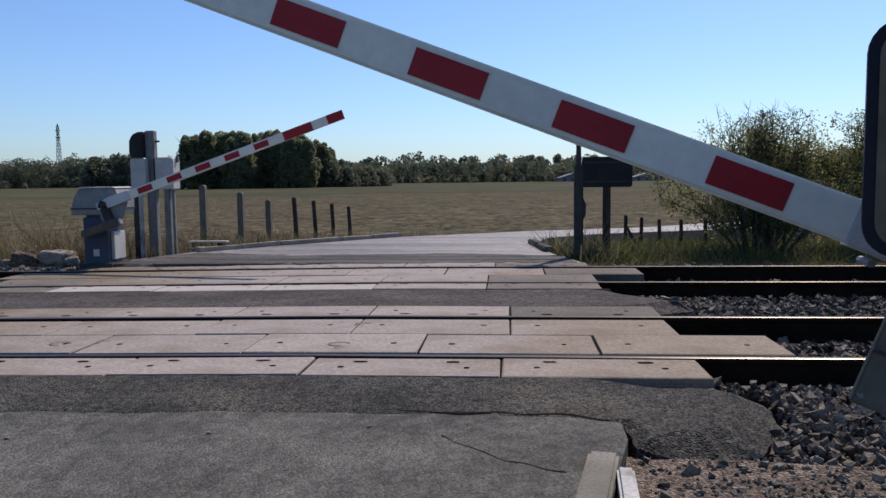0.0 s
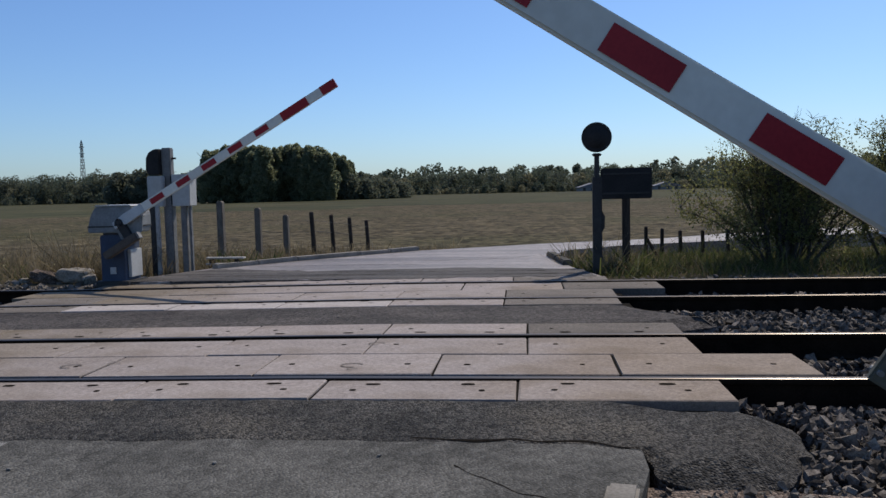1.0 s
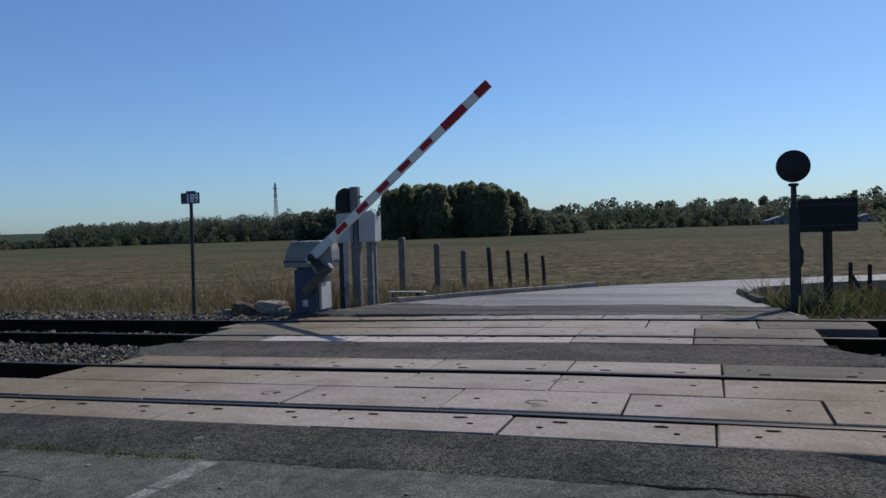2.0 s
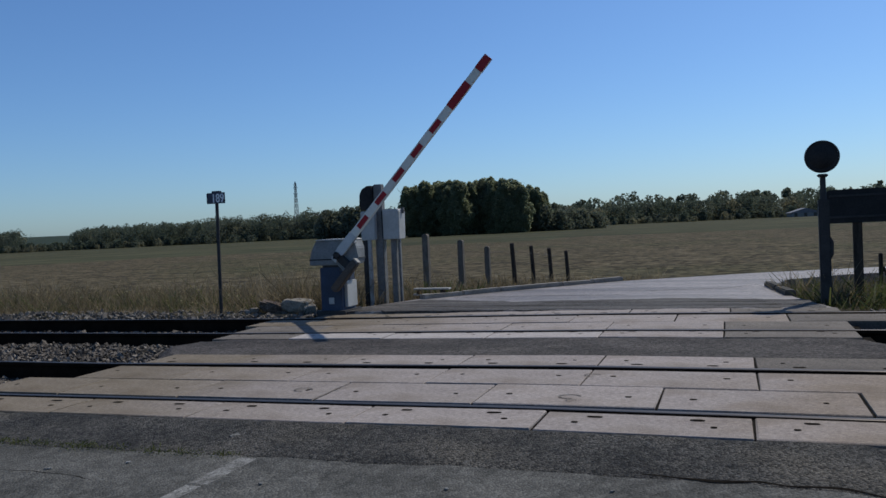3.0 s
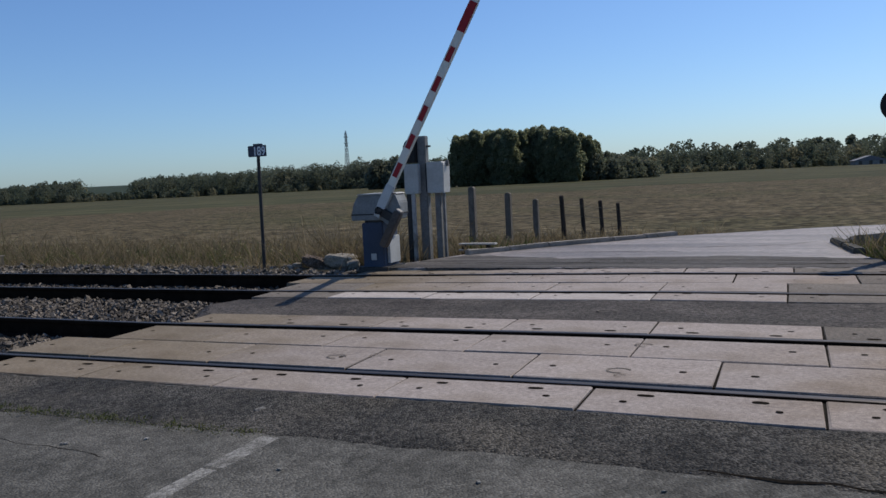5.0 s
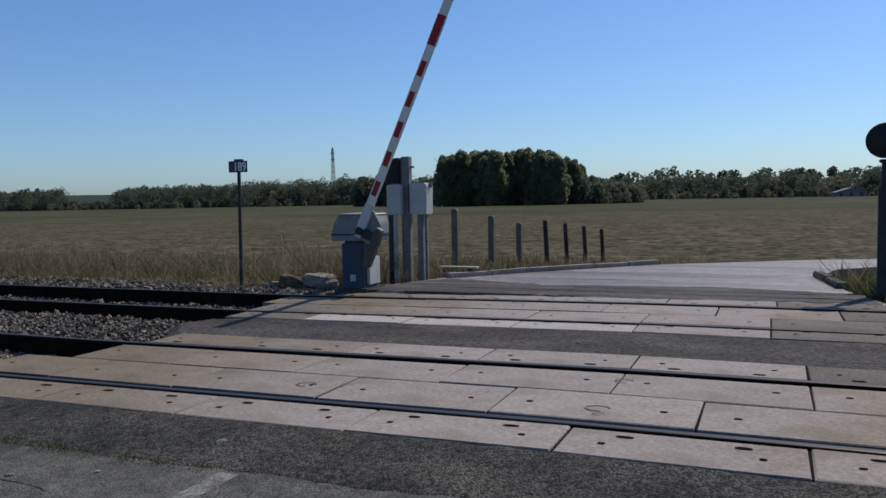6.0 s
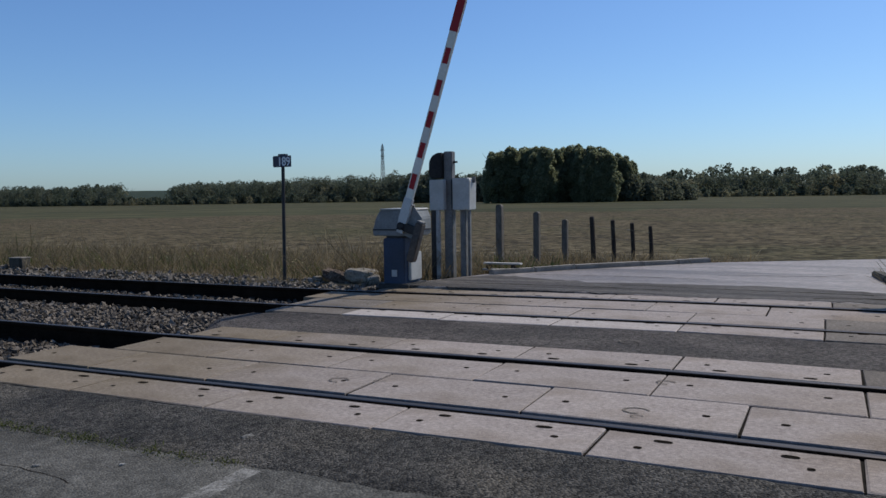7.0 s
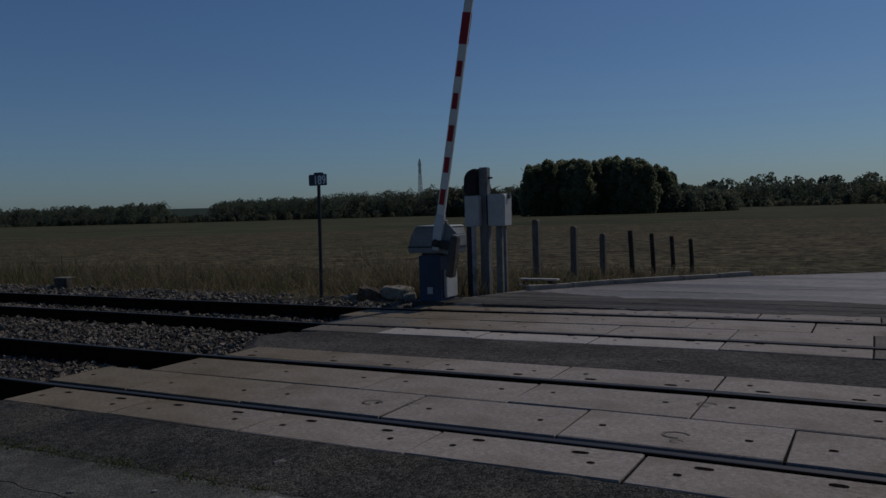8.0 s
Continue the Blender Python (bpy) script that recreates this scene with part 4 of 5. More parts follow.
for x, y, top, r, kind_ in ((-5.73, 16.63, 1.10, 0.066, 1), (-5.25, 17.5, 0.93, 0.064, 1), (-4.89, 18.3, 0.745, 0.060, 1), (-4.47, 19.0, 0.785, 0.055, 0), (-4.26, 20.0, 0.675, 0.052, 0), (-4.04, 21.0, 0.57, 0.052, 0), (-3.81, 22.0, 0.455, 0.052, 0)):
    fence_post("fence_post", x, y, top, r, kind_, POST_GREY if kind_ else POST_WOOD, "grey concrete fence post in dry grass" if kind_ else "dark wooden fence post in dry grass", (0, -2 if not kind_ else 0))
for x, y, top in ((2.67, 16.0, 0.45), (2.96, 16.0, 0.41), (3.3, 16.0, 0.37), (3.72, 16.1, 0.36), (4.2, 16.2, 0.36)):
    fence_post("fence_post", x, y, top, 0.036, 0, POST_WOOD, "short dark wooden fence post by the road bend", (0, (x * 37) % 5 - 2), "posts of the right fence")
thing("fence_brace", tube([(2.70, 15.97, 0.22), (2.98, 15.95, -0.3)], [0.03, 0.03], 7), POST_WOOD, "slanting dark wooden fence brace", "brace")

for z in (0.30, 0.55):
    thing("fence_wire", tube([(-5.25, 17.5, z + 0.12), (-4.86, 18.25, z + 0.05), (-4.46, 19.0, z + 0.03), (-4.24, 20.0, z - 0.07), (-4.01, 21.0, z - 0.17), (-3.79, 22.0, z - 0.28)], [0.004] * 6, 4), DARK_STEEL, "thin fence wire along the posts", "wire")
# scuffs and small litter on the deck and the road
for k, (x, y, a) in enumerate(((-0.75, 6.50, 0.085), (-0.72, 6.38, 0.04), (-0.72, 7.28, 0.07), (-2.9, 6.55, 0.08), (-2.6, 6.62, 0.05), (0.35, 10.85, 0.06), (-1.3, 8.7, 0.09))):
    bm = bmesh.new()
    vs = []
    for i in range(13):
        t_ = math.pi * (0.1 + 1.5 * i / 12)
        vs.append((bm.verts.new((math.cos(t_) * a, math.sin(t_) * a * 0.8, 0)), bm.verts.new((math.cos(t_) * a * 0.8, math.sin(t_) * a * 0.62, 0))))
    for p, q in zip(vs, vs[1:]):
        bm.faces.new((p[0], q[0], q[1], p[1]))
    thing("scuff_mark", bm, SLAB_DARK, "dark curved scuff on a concrete slab", "scuff", pose(x, y, 0.006 + fall(x)), kind="structure")
for k, (x, y, s) in enumerate(((-3.75, 4.05, 0.05), (-3.3, 4.42, 0.03), (-2.62, 5.22, 0.05), (-0.95, 4.5, 0.02), (-1.9, 4.4, 0.018), (-0.2, 4.62, 0.015), (-2.9, 4.6, 0.02))):
    bm = bmesh.new()
    bmesh.ops.create_cone(bm, cap_ends=True, segments=7, radius1=1, radius2=0.8, depth=0.3)
    for v in bm.verts:
        v.co = Vector((v.co.x * s * (1 + 0.3 * math.sin(v.co.y * 5)), v.co.y * s * 0.5, v.co.z * 0.02))
    thing("litter_scrap", bm, ROADPAINT, "small pale scrap lying on the asphalt", "scrap", pose(x, y, 0.003 + fall(x), 0, 0, 40 * k))

# clutter by the machine
for z, x0, x1 in ((0.02, -5.06, -4.30), (0.125, -5.04, -4.36)):
    thing("plank", box(x0, x1, -0.06, 0.06, 0, 0.028, 0.005), PLANK, "bleached plank lying in the grass", "plank", pose(0, 14.2, z, 0, 0, 0), "planks by the mast")
for x in (-4.95, -4.5):
    thing("support_block", box(x - 0.05, x + 0.05, 14.15, 14.27, -0.25, 0.019, 0.008), POST_WOOD, "dark block under planks", "block")
    thing("support_block", box(x - 0.04, x + 0.04, 14.16, 14.25, 0.049, 0.124, 0.008), POST_WOOD, "dark block between planks", "block")


def rock(name, size, at, material, label, seed):
    bm = bmesh.new()
    bmesh.ops.create_icosphere(bm, subdivisions=3, radius=1)
    for v in bm.verts:
        p = Vector(v.co)
        m = max(abs(p.x), abs(p.y), abs(p.z))
        p = p.lerp(p / m, 0.82)
        p *= 1 + 0.16 * noise.noise(p * 1.6 + Vector((seed, 0, 0))) + 0.07 * noise.noise(p * 5 + Vector((seed, 3, 0)))
        v.co = Vector((p.x * size[0], p.y * size[1], p.z * size[2]))
    return thing(name, bm, material, label, "stone", at)


rock("stone_block", (0.27, 0.15, 0.105), pose(-6.60, 12.75, 0.02, 4, 3, 6), PALE_STONE, "pale rough stone block in the grass", 3)
rock("stone_block", (0.20, 0.15, 0.09), pose(-7.08, 12.72, 0.0, 0, 14, 20), SOIL, "brown rough stone in the grass", 8)
rock("stone_block", (0.10, 0.10, 0.06), pose(-6.28, 12.62, -0.03, 10, -8, 30), PALE_STONE, "small pale stone in the grass", 13)
rock("stone_block", (0.07, 0.06, 0.04), pose(-7.35, 12.6, -0.04, 0, 0, 60), PALE_STONE, "small pale stone in the grass", 17)
# shade is put into the dark box sides, sun into the paler lid
cable_box = empty("junction_box", "small concrete cable box, sides coloured dark for shade", "cable box", pose(-15.0, 12.75, 0, 0, 0, 8))
part("body", box(-0.20, 0.10, -0.12, 0.12, -0.2, 0.12, 0.012), KERB_DARK, cable_box)
part("side_post", box(0.115, 0.155, -0.12, 0.10, -0.2, 0.12, 0.008), KERB_DARK, cable_box)
part("lid", box(-0.21, 0.16, -0.13, 0.13, 0.121, 0.145, 0.008), KERB, cable_box, "concrete lid coloured paler for sunlight")


# ---- grass ----
def grass(name, count, region, height, material, label, seed, width=0.006, keepfun=None, clump=0.25):
    rng = np.random.default_rng(seed)
    x0, x1, y0, y1 = region
    k = max(1, count // 14)
    cx, cy = rng.uniform(x0, x1, k), rng.uniform(y0, y1, k)
    ch = np.clip(rng.lognormal(-0.25, 0.5, k), 0.25, 1.9)
    idx = rng.integers(0, k, count)
    px, py = cx[idx] + rng.normal(0, clump, count), cy[idx] + rng.normal(0, clump, count)
    ok = np.array([keepfun is None or keepfun(a, c) for a, c in zip(px, py)])
    px, py, idx = px[ok], py[ok], idx[ok]
    n = len(px)
    h = height * ch[idx] * (0.18 + 1.1 * rng.uniform(0, 1, n) ** 1.7)
    z = np.array([-0.01 if c < 5.0 else max(ground_height(a, c), -0.40) for a, c in zip(px, py)])
    ang = rng.uniform(0, math.pi, n)
    u = np.stack([np.cos(ang), np.sin(ang), np.zeros(n)], 1) * (width * rng.uniform(0.6, 1.6, n))[:, None]
    v = np.stack([rng.normal(0, 0.62, n), rng.normal(0, 0.62, n), np.ones(n)], 1) * (h / 2)[:, None]
    c = np.stack([px, py, z], 1) + v
    return tagged(new(name, quads(name, c, u, v, material)), label, "grass", kind="stuff")


def off_road(x, y):
    """True where grass may stand: outside the far road and the tracks."""
    if y < 12.35:
        return False
    if -5.75 < x < -4.98 and y < 12.65:
        return False
    left = -5.3 if y < 13.7 else (-4.85 + (y - 13.7) * 0.9)
    right = 1.75 - (y - 12) * 0.4 if y < 14 else 0.98
    if y > 15.3:
        right = 1.0 + (y - 15.3) * 1.15
    if y > 16.4:
        return x < -1.9 + (y - 16.5) * 1.5 or (right < x and y < 17.0)
    return x < left or x > right


grass("dry_grass", 52000, (-28, -4.6, 12.7, 20), 0.18, GRASS_DRY, "dry matted grass on the verge", 31, 0.004, off_road)
grass("green_grass", 4500, (-26, -4.6, 12.7, 16.5), 0.16, GRASS_GREEN, "patches of green grass on the verge", 32, 0.006, off_road)
grass("dry_grass", 9000, (-6.5, -1.2, 13.9, 21.0), 0.17, GRASS_DRY, "dry grass round the fence posts", 33, 0.006, off_road)
grass("dry_grass", 4500, (0.95, 3.4, 12.5, 16.6), 0.11, GRASS_DRY, "dry grass round the signal post", 34, 0.004, off_road)
grass("green_grass", 24000, (1.2, 9.0, 12.45, 17.2), 0.17, GRASS_GREEN, "green grass round the signal post and bush", 35, 0.005, off_road)
grass("dry_grass", 11000, (2.2, 13, 12.6, 17.6), 0.15, GRASS_DRY, "dry grass round the bush", 36, 0.004, off_road)
grass("tall_weeds", 1300, (1.0, 2.0, 12.9, 15.4), 0.26, GRASS_DRY, "scruffy dry weeds round the signal post", 47, 0.006, off_road, 0.12)
grass("leafy_weeds", 900, (1.1, 2.6, 12.6, 14.2), 0.19, GRASS_GREEN, "leafy green weeds round the signal post", 48, 0.011, off_road, 0.12)
grass("tall_weeds", 1500, (-6.3, -4.2, 13.2, 15.6), 0.28, GRASS_DRY, "scruffy dry weeds round the mast and planks", 49, 0.006, off_road, 0.14)
grass("leafy_weeds", 500, (-5.1, -4.1, 14.3, 15.0), 0.20, GRASS_GREEN, "leafy green weeds by the planks", 44, 0.010, off_road, 0.10)
grass("dry_shrub", 2600, (-7.6, -5.9, 12.95, 13.7), 0.36, GRASS_DRY, "brown dry shrub beside the barrier machine", 45, 0.006, off_road, 0.12)
grass("tall_weeds", 4200, (-22, -5.9, 12.9, 15.5), 0.40, GRASS_DRY, "scattered tall dry weed stalks", 39, 0.005, off_road, 0.16)
grass("tall_weeds", 1800, (-22, -5.9, 12.85, 14.5), 0.30, GRASS_GREEN, "scattered tall green weed stalks", 40, 0.006, off_road, 0.14)


def flowers(count, region, seed):
    """Small pale flower heads standing among the weeds."""
    r = np.random.default_rng(seed)
    px, py = r.uniform(region[0], region[1], count), r.uniform(region[2], region[3], count)
    c = np.stack([px, py, np.array([ground_height(a, q) for a, q in zip(px, py)]) + r.uniform(0.12, 0.40, count)], 1)
    u, v = random_turns(r, count)
    size = r.uniform(0.007, 0.014, count)[:, None]
    tagged(new("wild_flowers", quads("wild_flowers", c, u * size, v * size, leaf_mat("pale flower heads", (0.30, 0.25, 0.08), (0.45, 0.40, 0.22), 0.3))), "small pale yellow flower heads among the weeds", "flowers", kind="stuff")


flowers(170, (-16, -6, 12.8, 14.2), 46)
grass("green_grass", 1500, (-4.6, -2.3, 4.76, 4.84), 0.014, GRASS_GREEN, "low weeds along the asphalt joint", 38, 0.003, None, 0.03)


# ---- bush ----
def bush(at, spread, height, stems, leaves, seed, label, bare=0):
    rng = np.random.default_rng(seed)
    base = empty("bush", label, "bush", at)
    tips = []
    for s in range(stems):
        wood = bmesh.new()
        a = rng.uniform(0, 2 * math.pi)
        lean = rng.uniform(0.1, 1.0)
        p = np.array([math.cos(a) * 0.35 * rng.uniform(0, 1), math.sin(a) * 0.25 * rng.uniform(0, 1), -0.4])
        end = np.array([math.cos(a) * spread[0] * lean, math.sin(a) * spread[1] * lean, height * (1.0 - 0.62 * lean * lean) * rng.uniform(0.8, 1.05)])
        pts = [p + (end - p) * f + np.array([0, 0, 0.22 * math.sin(f * math.pi)]) + rng.normal(0, 0.05, 3) * f for f in np.linspace(0, 1, 7)]
        r0 = rng.uniform(0.016, 0.034)
        tube(pts, [r0 * (1 - 0.85 * f) for f in np.linspace(0, 1, 7)], 5, wood)
        for j in range(2, 7):
            for _ in range(5):
                d = (end - p) / np.linalg.norm(end - p) * 0.5 + rng.normal(0, 0.55, 3) + np.array([0, 0, 0.15])
                q = pts[j] + d * rng.uniform(0.2, 0.45)
                q[2] = min(q[2], height * 1.04)
                mid = (pts[j] + q) / 2 + rng.normal(0, 0.03, 3)
                tube([pts[j], mid, q], [r0 * 0.33, r0 * 0.2, r0 * 0.08], 3, wood)
                tips += [pts[j] * (1 - f) + q * f for f in (0.3, 0.55, 0.75, 0.9, 1.0)]
        part("branch", wood, BARK, base)
    for s in range(bare):
        twig = bmesh.new()
        x = rng.uniform(-0.55, 0.35)
        p = np.array([x * 0.6, rng.uniform(-0.3, 0.3), height * 0.45])
        end = np.array([x * 1.5 + rng.normal(0, 0.12), rng.normal(0, 0.35), height * rng.uniform(0.85, 1.08)])
        pts = [p + (end - p) * f + rng.normal(0, 0.03, 3) for f in np.linspace(0, 1, 5)]
        tube(pts, [0.011, 0.009, 0.007, 0.005, 0.003], 4, twig)
        for j in range(1, 5):
            for _ in range(5):
                q = pts[j] + np.array([rng.normal(0, 0.11), rng.normal(0, 0.11), abs(rng.normal(0.12, 0.06))])
                tube([pts[j], (pts[j] + q) / 2 + rng.normal(0, 0.012, 3), q], [0.004, 0.003, 0.002], 3, twig)
        part("branch", twig, BARK, base)
    tips = np.array(tips)
    pick = tips[rng.integers(0, len(tips), leaves)] + rng.normal(0, 0.07, (leaves, 3))
    keep = rng.uniform(0, 1, leaves) < np.clip(1.6 - 1.2 * pick[:, 2] / height * (pick[:, 0] < 0.5), 0.10, 1)
    pick = pick[keep & (pick[:, 2] < height * 1.06)]
    u, v = random_turns(rng, len(pick))
    s = rng.uniform(0.009, 0.019, len(pick))[:, None]
    crown = new("leaves", quads("leaves", pick, u * s * 0.75, v * s * 1.2, LEAF_AUTUMN))
    crown.parent = base
    tagged(crown, "sparse yellow-green leaves")


bush(pose(4.6, 14.2, -0.1), (1.8, 1.1), 2.15, 44, 38000, 41, "wide leafy bush with thin stems and yellowing leaves", 34)
bush(pose(6.7, 14.7, -0.1), (1.55, 1.1), 2.2, 32, 38000, 42, "dense yellowing bush beside the track")
bush(pose(9.4, 15.2, -0.1), (1.8, 1.2), 1.8, 20, 15000, 43, "dense yellowing bush beside the track")


# ---- far trees ----
def crown_points(rng, n, width, height, low, lumps=14, slim=0.75, swell=1.0):
    """Leaves on the shells of many rounded clumps within a tree's outline: places and the way each one faces."""
    spots, faces = [], []
    for k in range(lumps):
        f = (k + rng.uniform(0, 1)) / lumps
        z = low + (height - low) * (0.06 + 0.80 * f)
        r = width * 0.5 * math.sin(math.pi * min(0.97, 0.22 + slim * f)) ** 0.7
        a = k * 2.4 + rng.uniform(-0.5, 0.5)
        rr = r * rng.uniform(0.25, 0.72)
        lr = max(width * 0.11, r * rng.uniform(0.36, 0.52) * swell)
        d = rng.normal(size=(n // lumps, 3))
        d /= np.linalg.norm(d, axis=1)[:, None]
        spots.append(np.array([math.cos(a) * rr, math.sin(a) * rr, z]) + d * lr * rng.uniform(0.72, 1.08, (n // lumps, 1)) * np.array([1, 1, 1.25]))
        faces.append(d)
    p = np.concatenate(spots)
    p[:, 2] = np.clip(p[:, 2], 0.1, height * 1.02)
    return p, np.concatenate(faces)


def facing(rng, d, loose=1.1):
    """Two sides for leaves that lie roughly across the directions d."""
    d = d + rng.normal(0, loose, d.shape)
    d /= np.linalg.norm(d, axis=1)[:, None]
    u = np.cross(d, rng.normal(size=d.shape))
    u /= np.linalg.norm(u, axis=1)[:, None]
    return u, np.cross(d, u)


def tree(seed, width, height, leaves, leaf, material, label, low=0.15):
    rng = np.random.default_rng(seed)
    base = empty("tree", label, "tree", pose(0, 0, 0), "trees of the grove")
    wood = tube([(0, 0, -1), (0.1, 0, height * 0.3), (0, 0.1, height * 0.85)], [0.28, 0.2, 0.05], 6)
    for k in range(7):
        a, z = rng.uniform(0, 6.28), height * rng.uniform(0.2, 0.7)
        tube([(0, 0, z), (math.cos(a) * width * 0.2, math.sin(a) * width * 0.2, z + height * 0.1), (math.cos(a) * width * 0.4, math.sin(a) * width * 0.4, z + height * 0.2)], [0.1, 0.06, 0.02], 4, wood)
    part("trunk", wood, BARK, base, "brown trunk and limbs")
    p, d = crown_points(rng, leaves, width, height, height * low, 46, swell=0.66)
    u, v = facing(rng, d)
    s = leaf * rng.uniform(0.5, 1.2, len(p))[:, None]
    crown = new("crown", quads("crown", p, u * s, v * s, material))
    crown.parent = base
    tagged(crown, "dark green crown")
    return base


grove_label = "tall dense poplar-like tree in a grove at the field edge"
models = [tree(50 + k, w, h, 11500, 0.19, LEAF_HAZED, grove_label, 0.0) for k, (w, h) in enumerate(((7.8, 15.8), (6.8, 14.6), (8.2, 15.3), (7.2, 16.1)))]
rng = random.Random(77)
spots = [(-77.0 + 33 * (i / 25) + rng.uniform(-0.7, 0.7), 188 + rng.uniform(-5, 5)) for i in range(26)] + [(-75 + 30 * (i / 11), 199 + rng.uniform(-3, 3)) for i in range(12)]
for k, (x, y) in enumerate(spots):
    edge = min(1.0, 0.90 + 0.02 * (x + 78), 0.74 + 0.026 * (-43 - x))
    m = pose(x, y, -1.5, 0, 0, rng.uniform(0, 360))
    t = models[k % 4]
    if k < 4:
        t.matrix_basis = m
        t.scale = (edge, edge, edge)
    else:
        t2 = copy_thing(t, m)
        t2.scale = (edge * rng.uniform(1.0, 1.2), edge * 1.1, edge * rng.uniform(0.95, 1.02))
# a lower tail of the grove towards the right, and a tree clump by the pylon
low_model = tree(60, 8.5, 7.2, 3000, 0.24, LEAF_FAR, "round hedge tree at the field edge", 0.0)
low_model.matrix_basis = pose(-43, 192, -1.5)
for x, y, s in ((-39.5, 194, 0.8), (-46, 197, 1.05), (-36, 205, 0.85), (-33.5, 210, 0.75), (-37.5, 199, 0.8), (-49, 202, 1.1), (-112, 240, 1.15), (-119, 246, 1.4), (-126, 250, 1.2), (-105, 246, 1.0), (-134, 252, 1.3), (-99, 250, 1.0)):
    c = copy_thing(low_model, pose(x, y, -1.5, 0, 0, rng.uniform(0, 360)))
    c.scale = (s * rng.uniform(1.15, 1.5), s * 1.3, s * (rng.uniform(1.15, 1.4) if x < -90 else rng.uniform(0.8, 1.0)))


def far_woods(name, count, xr, yr, hr, leaves, leaf, seed, label, material, z=-2.0, dip=None):
    r = np.random.default_rng(seed)
    ps, us, vs = [], [], []
    for k in range(count):
        x, y = r.uniform(*xr), r.uniform(*yr)
        if name in ("far_woods", "hill_woods") and 1.0 < -x / y < 1.12:
            continue
        h = r.uniform(*hr) * (1 + 0.12 * noise.noise((x * 0.02, y * 0.02, seed)))
        h *= 1 - 0.08 * min(1, max(0, (-x / y - 0.62) / 0.25))
        w = h * r.uniform(0.9, 1.5)
        p, d = crown_points(r, leaves, w, h, 0.0, 9)
        p = p + np.array([x, y, z if dip is None else dip(x, y)])
        u, v = facing(r, d)
        s = leaf * r.uniform(0.6, 1.3, len(p))[:, None]
        ps.append(p)
        us.append(u * s)
        vs.append(v * s)
    return tagged(new(name, quads(name, np.concatenate(ps), np.concatenate(us), np.concatenate(vs), material)), label, "woods", kind="stuff")


belt = "long belt of mixed trees at the field edge"
for k, (m, share) in enumerate(((LEAF_FAR, 150), (LEAF_OLIVE, 60), (LEAF_DEEP, 100))):
    far_woods("far_woods", share, (-260, 330), (376, 404), ((9.0, 11.2), (7.2, 10.2), (9.4, 13.4))[k], 1100, 0.25, 71 + k, belt, m)
    far_woods("far_woods", int(share * 0.9), (-620, -180), (376, 430), (11.2, 16.6), 1000, 0.28, 81 + k, belt, LEAF_DEEP if k else m)
    far_woods("far_hedge", int(share * 0.6), (-420, 330), (357, 372), (2.0, 5.0), 300, 0.26, 91 + k, "low hedge before the belt of trees", LEAF_OLIVE if k else m)
    far_woods("far_thicket", int(share * 1.3), (-560, 330), (366, 384), (4.0, 6.5), 300, 0.36, 111 + k, "dense thicket under the belt of trees", LEAF_DEEP)
    far_woods("hill_woods", share, (-900, 500), (440, 700), (12.0, 15.0), 420, 0.6, 101 + k, "distant wooded rise behind the belt of trees", m, dip=lambda x, y: -2 + 0.010 * (y - 440) + (3.0 if x < -200 else (3.5 if x > -60 else 2.0)))


# ---- far hill, pylon and houses ----
def hill():
    xs = np.linspace(-2200, 1800, 90)
    bm = bmesh.new()
    rows = []
    for y, f in ((700, 0), (1100, 0.55), (1600, 1.0), (2400, 0.9)):
        rows.append([bm.verts.new((x, y, -4 + f * (6 + 16 * min(1, max(0, (-x - 700) / 500)) + 16 * (0.5 + noise.noise((x * 0.0012, 4, 0))) + 5 * noise.noise((x * 0.006, y, 1))))) for x in xs])
    for a, c in zip(rows, rows[1:]):
        for i in range(len(xs) - 1):
            bm.faces.new((a[i], a[i + 1], c[i + 1], c[i]))
    thing("backdrop_hill", bm, mat("far wooded hill", (0.026, 0.038, 0.026), (0.045, 0.056, 0.038), 0.01, 0.95, bump=0.3, fine=0.05, spec=0.05), "low wooded hills on the horizon", "hill", kind="structure", smooth=True)


hill()


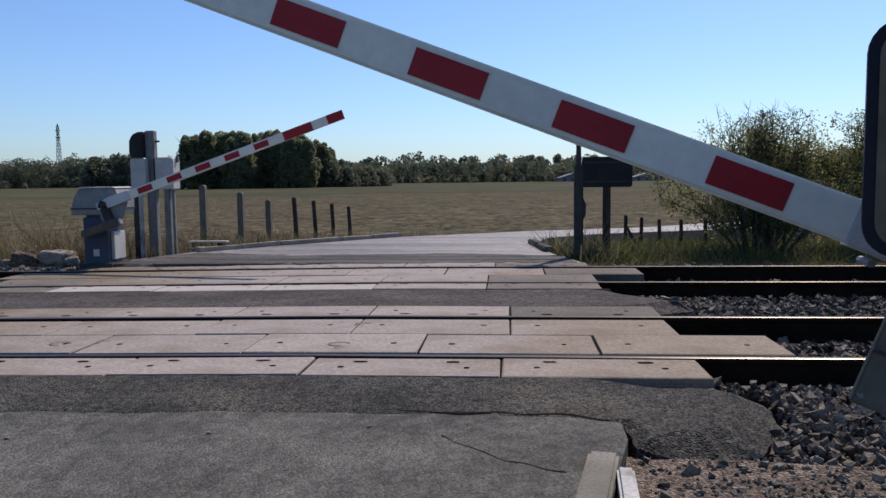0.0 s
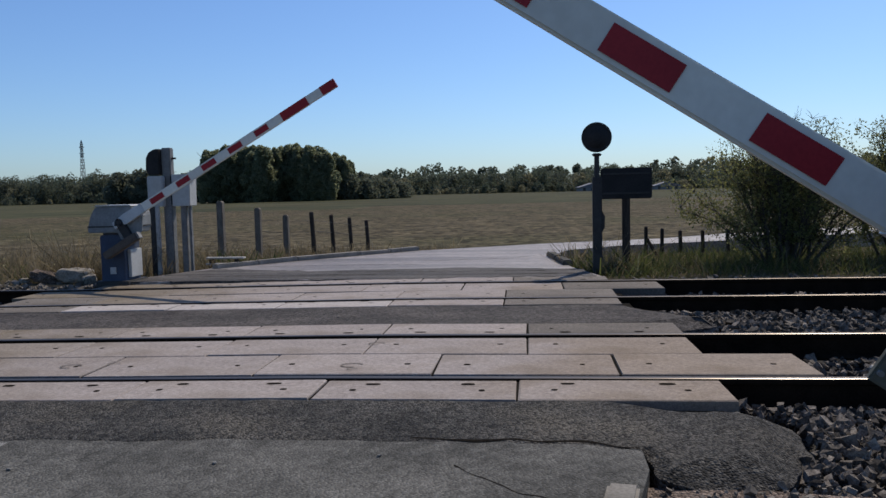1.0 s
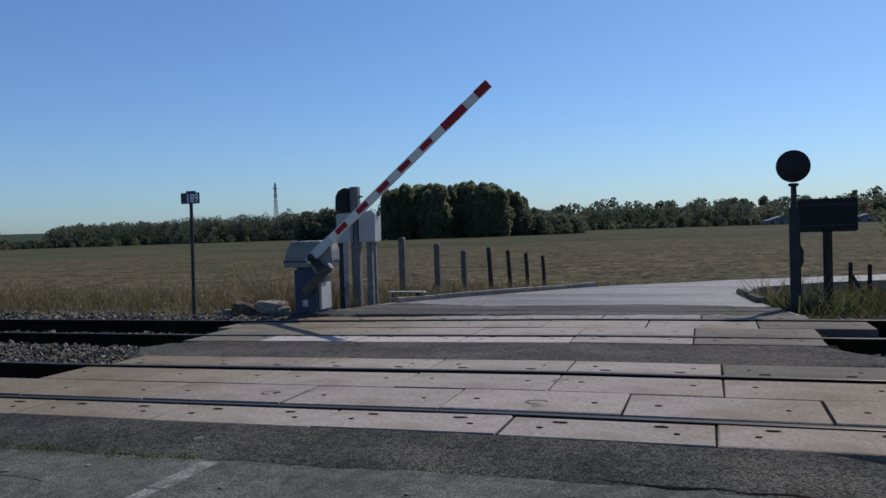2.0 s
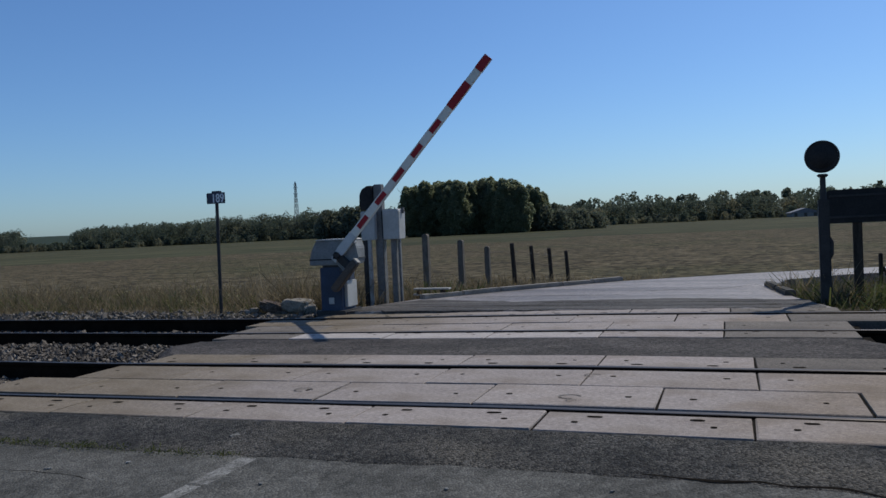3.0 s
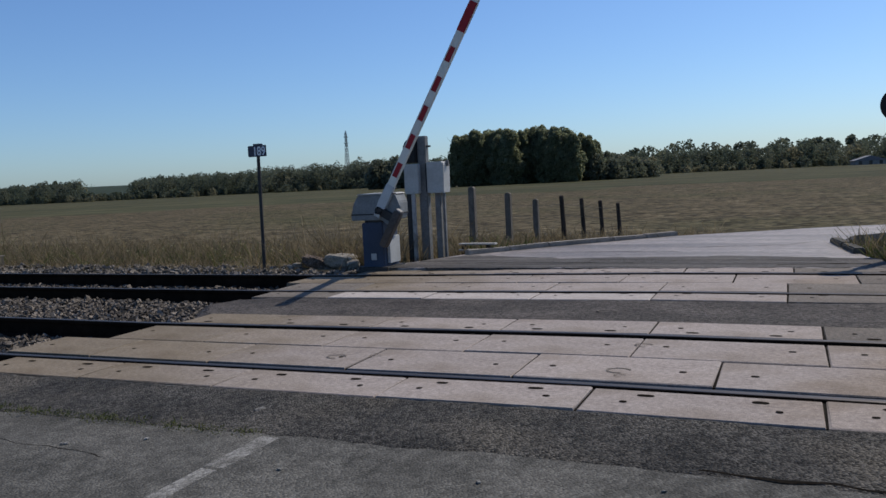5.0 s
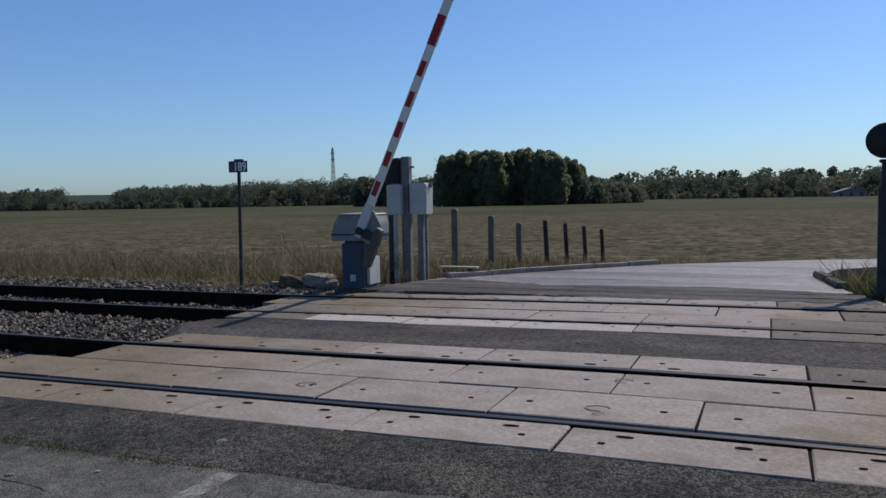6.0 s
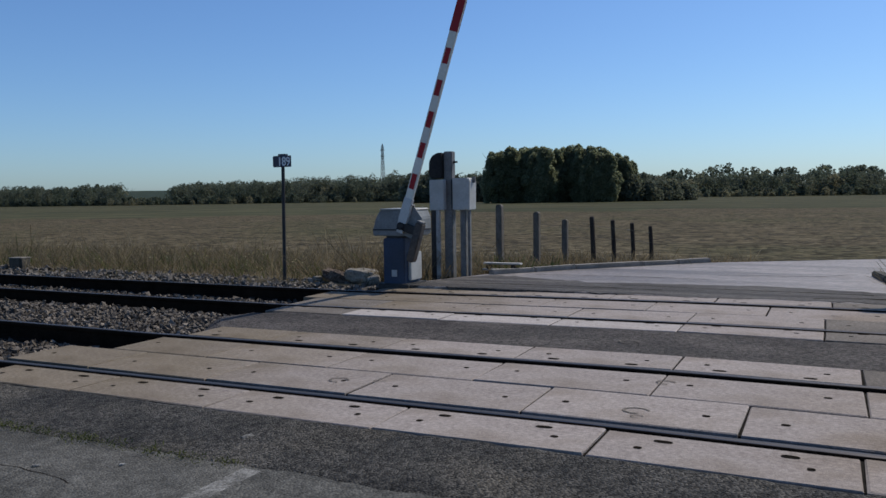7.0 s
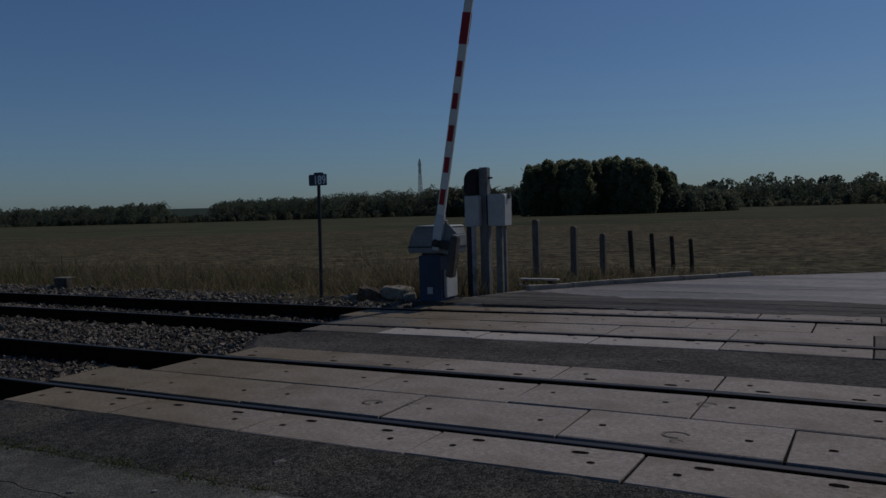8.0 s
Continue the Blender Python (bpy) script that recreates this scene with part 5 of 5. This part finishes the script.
def pylon():
    base = empty("pylon", "slim steel lattice pylon behind the woods", "pylon", pose(-246, 420, -2))
    h = 35
    leg = lambda z: 1.15 * (1 - z / h) ** 1.2 + 0.4 if z < 26 else 0.5
    corners = [(-1, -1), (1, -1), (1, 1), (-1, 1)]
    zs = [0, 5, 10, 14.5, 18.5, 22, 25, 28, 31, 33.5]
    for sx, sy in corners:
        part("leg", tube([(sx * leg(z), sy * leg(z), z) for z in zs], [0.13] * len(zs), 4), DARK_STEEL, base)
    for a, c in zip(zs, zs[1:]):
        bm = bmesh.new()
        for k in range(4):
            p, q = corners[k], corners[(k + 1) % 4]
            tube([(p[0] * leg(a), p[1] * leg(a), a), (q[0] * leg(c), q[1] * leg(c), c)], [0.09, 0.09], 3, bm)
            tube([(q[0] * leg(a), q[1] * leg(a), a), (p[0] * leg(c), p[1] * leg(c), c)], [0.09, 0.09], 3, bm)
        part("brace", bm, GALV, base)
    part("head", tube([(0, 0, 33.5), (0, 0, 35.2)], [0.9, 0.15], 4), GALV, base)
    for z in (27.5, 31.0):
        part("crossarm", box(-1.2, 1.2, -0.6, 0.6, z, z + 0.4), GALV, base)


pylon()


def house(x, y, w, d, h, rot):
    base = empty("house", "low pale farm building with a grey roof", "house", pose(x, y, -2.2, 0, 0, rot), "far farm buildings")
    part("wall", box(-w / 2, w / 2, -d / 2, d / 2, 0, h), RENDER_WALL, base, "pale wall")
    part("roof", prism([(-w / 2 - 0.4, h), (w / 2 + 0.4, h), (w / 2 + 0.4, h + 0.2), (0, h + d * 0.28), (-w / 2 - 0.4, h + 0.2)], -d / 2 - 0.3, d / 2 + 0.3), ROOF, base, "grey roof")
    for k in range(3):
        cx = -w / 2 + w * (k + 0.5) / 3
        part("window", box(cx - 0.6, cx + 0.6, -d / 2 - 0.06, -d / 2 + 0.05, 1.0, 2.4), GLASS_DARK, base, "dark window")


house(28, 352, 11, 7, 2.4, 10)
house(44, 356, 8, 6, 2.2, -15)
house(60, 352, 11, 7, 2.3, 5)


# ---- what moves ----
FAR_ANGLE = [(0, 19.1), (0.2, 21.3), (0.5, 24.5), (1.0, 30.0), (1.5, 34.8), (1.7, 36.9), (3.0, 47.1), (3.5, 49.9), (4.0, 53.7), (5.5, 62.3), (6.0, 65.2), (6.5, 68.3), (7.0, 71.9), (7.5, 75.9), (8.0, 79.5)]
NEAR_ANGLE = [(0, 21.22), (0.2, 24.2), (0.5, 27.6), (1.0, 33.36), (1.5, 39.6), (1.7, 41.8), (3.0, 51.2), (3.5, 53.7), (4.0, 57.2), (5.5, 65.6), (6.0, 68.5), (6.5, 71.5), (7.0, 75.0), (7.5, 78.6), (8.0, 82.0)]


def motions():
    walk(far_arm, [(t, pose(0, -0.3, 0.87, 0, -a, 0)) for t, a in FAR_ANGLE])
    walk(near_arm, [(t, pose(0, -0.3, 1.007, 0, -a, 0)) for t, a in NEAR_ANGLE])


motions()
